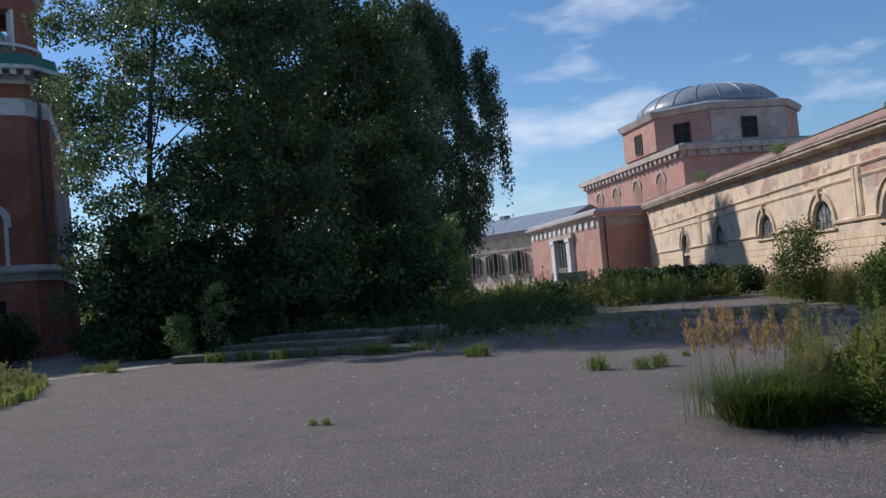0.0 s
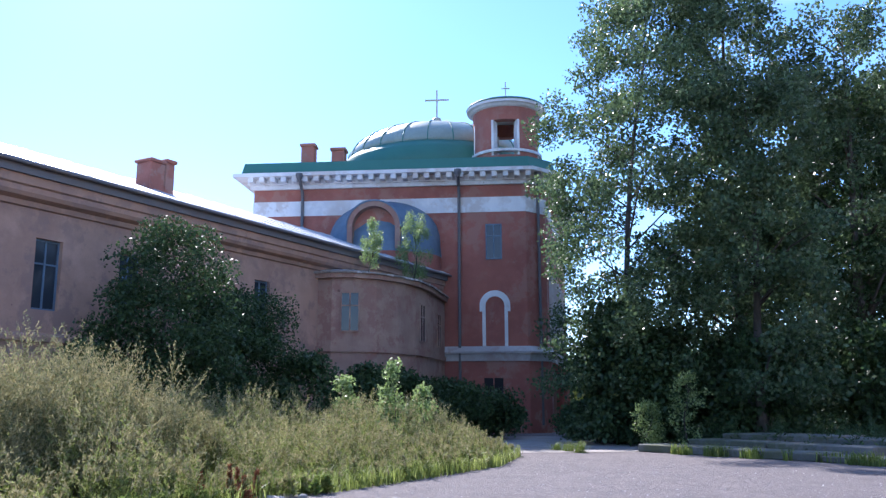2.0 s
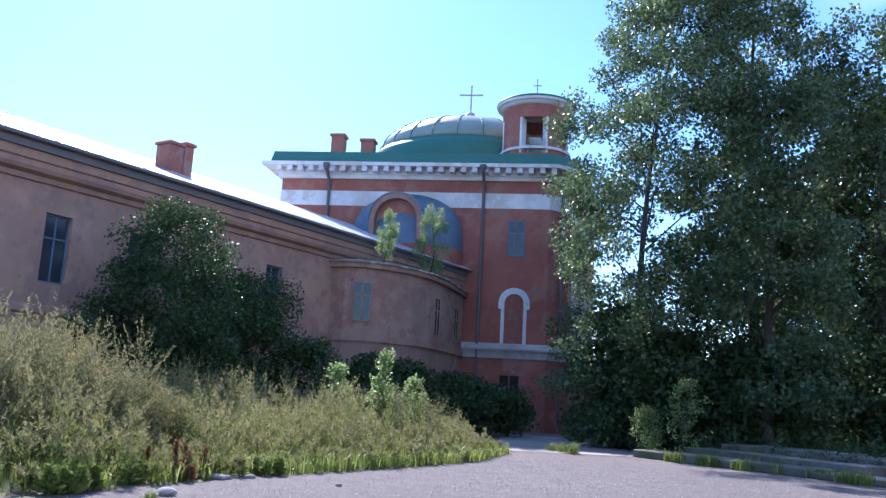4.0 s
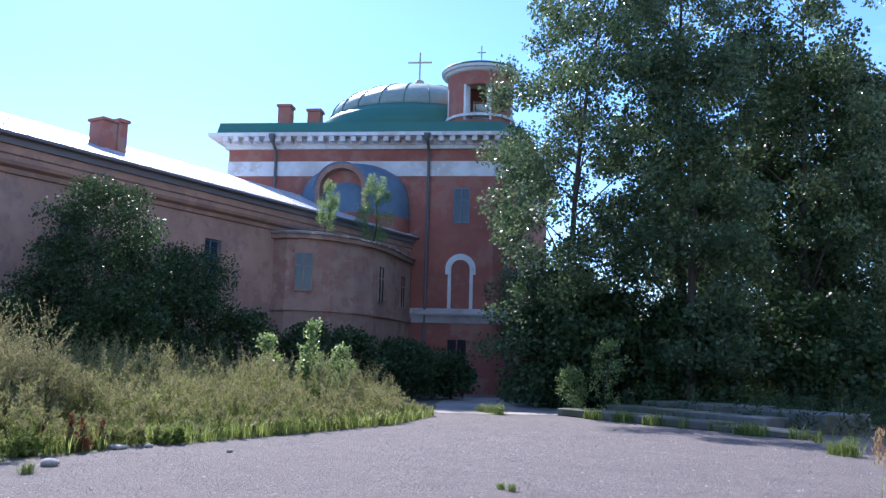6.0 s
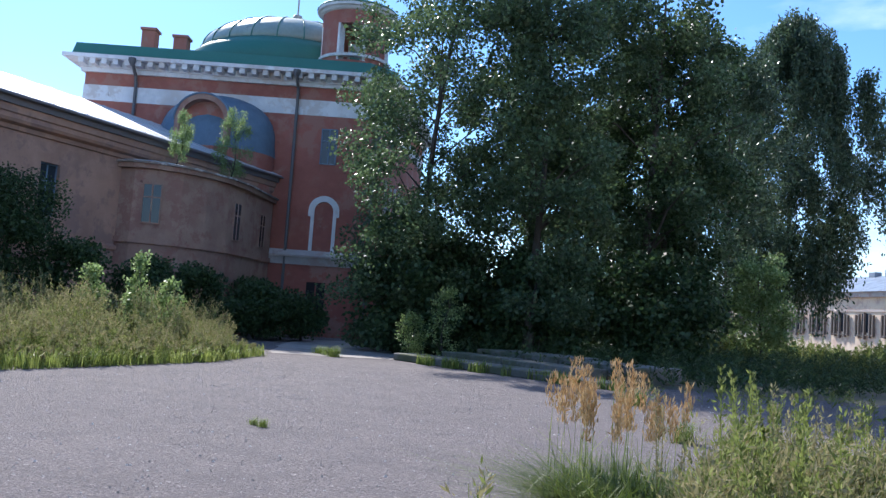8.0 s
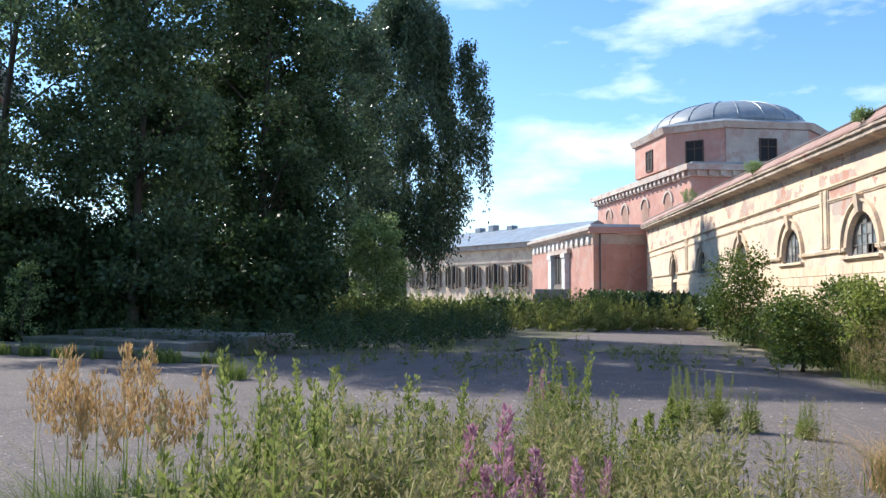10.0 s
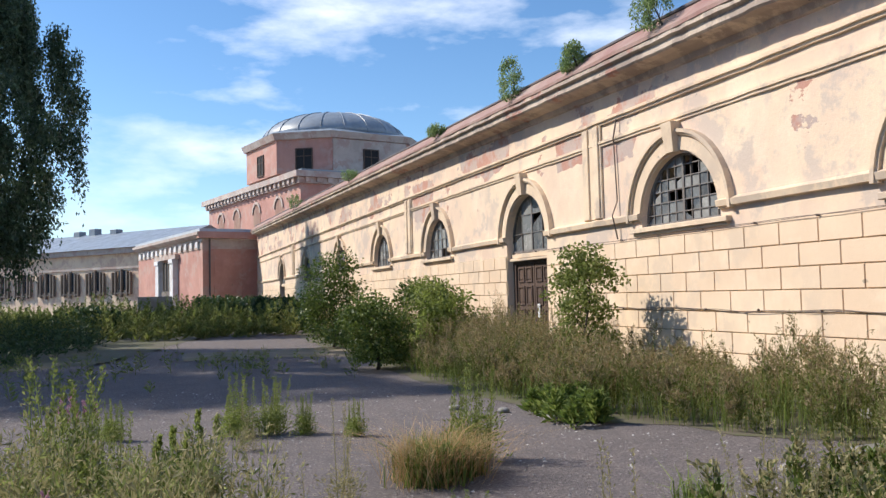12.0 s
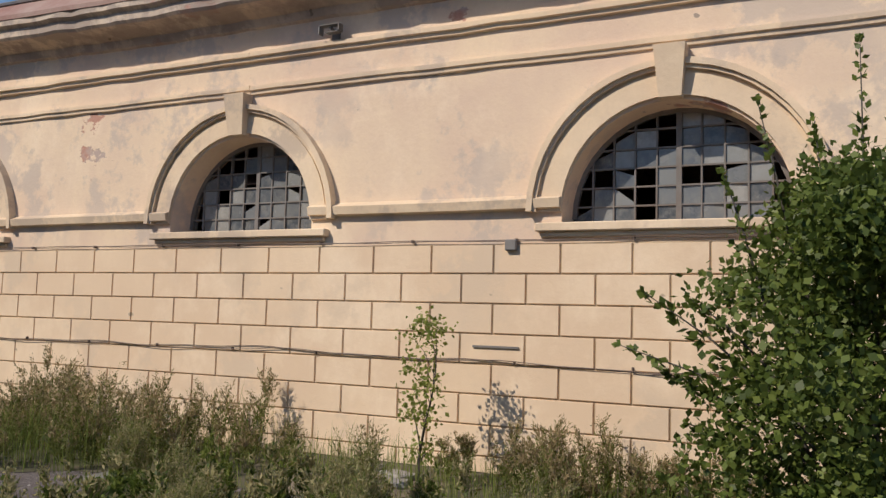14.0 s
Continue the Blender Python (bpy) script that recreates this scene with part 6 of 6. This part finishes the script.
place(plant("fireweed", tall_weed(12, 1.05, 0.06, 7, M_FLOWER, 0.22, M_WEED, 0.17), "fireweed with pink flower spikes", "flower", "fireweeds"),
      [(4.4, 7.2, 0, 1.15), (4.15, 6.95, 90, 0.85), (4.35, 7.65, 30, 0.8), (4.65, 7.95, 60, 0.8), (4.6, 12.9, 0, 0.8)])
place(plant("dry_weed", tall_weed(13, 1.0, 0.04, 4, M_PLUME, 0.6, M_PLUME, 0.08), "thin dry brown weed stalks", "weed", "dry stalks"),
      [(6.6, 10.4, 0, 0.8), (7.2, 7.3, 0, 0.9), (7.9, 6.9, 50, 0.85), (8.5, 7.7, 90, 0.9), (9.0, 7.9, 10, 0.8), (9.4, 5.9, 140, 0.9), (6.4, 7.2, 100, 0.7), (5.9, 8.2, 100, 0.8), (3.1, 9.6, 0, 0.9), (2.6, 9.4, 40, 0.8), (6.2, 13.2, 30, 0.6), (3.4, 6.9, 0, 1.25), (2.45, 8.0, 0, 1.1)])
place(plant("red_weed", tall_weed(14, 0.5, 0.12, 7, M_REDLEAF, 0.5, M_REDLEAF, 0.14), "low weed with rusty red leaves", "weed", "red weeds"), [(-11.0, 8.6, 0, 1.1)])
place(plant("bright_weed", tall_weed(15, 0.35, 0.13, 8, None, 0.0, M_GRASS, 0.18), "low bright yellow-green leafy weed", "weed", "leafy weeds"), [(-9.9, 6.0, 0, 1.1), (-10.2, 6.6, 60, 1.0), (-10.5, 7.4, 20, 0.9), (-10.8, 10.4, 80, 0.9), (10.1, 6.1, 0, 1.0), (11.2, 9.0, 40, 1.0), (10.4, 13.2, 0, 1.2), (10.6, 14.0, 50, 1.2), (8.0, 8.4, 0, 0.8)])


# ---- small litter ----
panel = new("concrete_slab", mesh_of("concrete_slab", boxes((-1.2, 1.2, -0.09, 0.09, 0.0, 2.0), bevel=0.02), M_CONCRETE))
panel.matrix_basis = pose(5.9, 67.0, 0.0, -6, 0, 12)
tagged(panel, "grey concrete slab standing upright among weeds", "slab")

def stone_mesh(seed, r):
    rnd = random.Random(seed)
    bm = bmesh.new()
    bmesh.ops.create_icosphere(bm, subdivisions=2, radius=r)
    for v in bm.verts:
        v.co *= 1 + 0.25 * noise.noise(v.co * (2.5 / r) + Vector((seed, 0, 0)))
        v.co.z *= 0.55
    return bm


M_STONE = plaster("stone", (0.30, 0.28, 0.27), (0.2, 0.19, 0.18), (0.38, 0.36, 0.34), grain=40)
for k, (x, y, r) in enumerate(((-9.15, 7.2, 0.13), (-10.5, 9.7, 0.08), (-9.0, 10.3, 0.06), (9.4, 15.2, 0.08), (10.6, 9.9, 0.09), (11.0, 8.0, 0.08), (9.9, 14.6, 0.08))):
    ob = new("stone", mesh_of("stone", stone_mesh(k, r), M_STONE, True))
    ob.matrix_basis = pose(x, y, r * 0.35, 0, 0, 50 * k)
    tagged(ob, "loose grey stone lying on the asphalt", "stone", "loose stones")
for k, (x, y, l, a) in enumerate(((-10.7, 9.1, 0.5, 20), (12.2, 6.6, 0.6, 75), (11.9, 10.2, 0.5, 10), (10.2, 13.6, 0.3, 45), (13.75, 12.2, 0.9, 84), (13.6, 11.75, 0.7, 70), (13.95, 11.6, 0.5, 110), (13.7, 7.8, 0.45, 60), (13.3, 7.6, 0.3, 20), (13.9, 8.3, 0.35, 95))):
    ob = new("concrete_piece", mesh_of("concrete_piece", boxes((-l / 2, l / 2, -0.13, 0.13, 0, 0.07), bevel=0.02), M_CONCRETE))
    ob.matrix_basis = pose(x, y, 0.004, 1, 2, a)
    tagged(ob, "broken flat piece of concrete on the ground", "rubble", "rubble pieces")


def grit(name, n, area, size, material, label, seed):
    """Many small stones in one mesh."""
    r = np.random.default_rng(seed)
    pts = scatter(r, area, n)
    o = np.array([[1, 0, 0], [0, 1, 0], [-1, 0, 0], [0, -1, 0], [0, 0, 0.8]])
    tri = np.array([[0, 1, 4], [1, 2, 4], [2, 3, 4], [3, 0, 4]])
    s = size * r.uniform(0.4, 1.5, (n, 1, 1)) * (1 + 0.35 * r.normal(size=(n, 5, 1)).clip(-1, 1))
    v = o[None] * s + np.concatenate([pts, np.zeros((n, 1))], 1)[:, None]
    f = (tri[None] + 5 * np.arange(n)[:, None, None]).reshape(-1, 3)
    me = bpy.data.meshes.new(name)
    me.from_pydata(v.reshape(-1, 3).tolist(), [], f.tolist())
    me.materials.append(material)
    return tagged(new(name, me), label, "gravel", kind="stuff")


YARD = [(-9.0, 3.0), (-10.8, 12.0), (-11.5, 20.0), (-3.0, 21.5), (9.5, 19.0), (10.2, 14.0), (12.0, 9.0), (12.0, 3.0), (5.0, 4.5), (-2.0, 2.5)]
M_PALE_STONE = plaster("pale_stone", (0.5, 0.48, 0.46), (0.36, 0.34, 0.33), (0.58, 0.55, 0.52), grain=50)
grit("gravel", 9000, YARD, 0.012, M_STONE, "small grey stones strewn over asphalt", 3)
grit("gravel", 1600, YARD, 0.015, M_PALE_STONE, "small pale stones strewn over asphalt", 4)
M_CRUMB = plaster("red_crumb", (0.40, 0.07, 0.08), (0.3, 0.05, 0.05), (0.5, 0.2, 0.2))
grit("brick_crumbs", 130, [(-3.2, 4.9), (-2.6, 4.85), (-2.55, 5.15), (-3.15, 5.2)], 0.018, M_CRUMB, "small pile of crushed red brick crumbs", 5)


# ---- rusticated blocks of the yellow wall ----
BLOCK_W, BLOCK_H, TOP = 0.81, 0.349, 2.636
def rustic(w, h):
    bm = block(bmesh.new(), 0.008, w - 0.008, -0.024, 0.0, 0.008, h - 0.008)
    for v in bm.verts:
        if v.co.y < -0.01:
            v.co.x += 0.007 if v.co.x < w / 2 else -0.007
            v.co.z += 0.007 if v.co.z < h / 2 else -0.007
    return bm


block_mesh = mesh_of("block", rustic(BLOCK_W, BLOCK_H), M_BLOCK)
half_meshes = {}
far_bm = bmesh.new()
part("joint_backing", boxes(*[(a, b, -0.004, 0.0, 0.0, TOP) for a, b in gaps(WALL_A, WALL_B, [(-DOOR_Y - 1.22, -DOOR_Y + 1.22), (-DOOR_FAR - 1.22, -DOOR_FAR + 1.22)])]), M_JOINT, wall_east)
for row in range(8):
    z = TOP - BLOCK_H * (row + 1)
    hgt = BLOCK_H if z > 0 else BLOCK_H + z
    z = max(z, 0.0)
    start = -9.516 + (0.0 if row % 2 == 0 else BLOCK_W * 0.5)
    k = -86
    while True:
        x = start + k * BLOCK_W
        k += 1
        if x > WALL_B - BLOCK_W:
            break
        if x < WALL_A:
            continue
        a, b = x, x + BLOCK_W
        skip = False
        for lo, hi in ((-DOOR_Y - 1.22, -DOOR_Y + 1.22), (-DOOR_FAR - 1.22, -DOOR_FAR + 1.22)):
            if a < hi and b > lo:
                if a < lo - 0.1:
                    b = lo
                elif b > hi + 0.1:
                    a = hi
                else:
                    skip = True
        if skip:
            continue
        near = -24.6 < a < 1.0
        if near and hgt > 0.2:
            w = round(b - a, 3)
            if abs(w - BLOCK_W) < 0.01:
                me = block_mesh
            else:
                me = half_meshes.setdefault(w, mesh_of("block", rustic(w, BLOCK_H), M_BLOCK))
            shared("block", me, wall_east, pose(a, -0.004, z))
        else:
            bm2 = rustic(b - a, hgt)
            bmesh.ops.translate(bm2, verts=bm2.verts, vec=(a, -0.004, z))
            tmp = bpy.data.meshes.new("tmp")
            bm2.to_mesh(tmp)
            bm2.free()
            far_bm.from_mesh(tmp)
            bpy.data.meshes.remove(tmp)
tagged(part("far_blocks", far_bm, M_BLOCK, wall_east, "rusticated plaster blocks farther along"), kind="stuff")
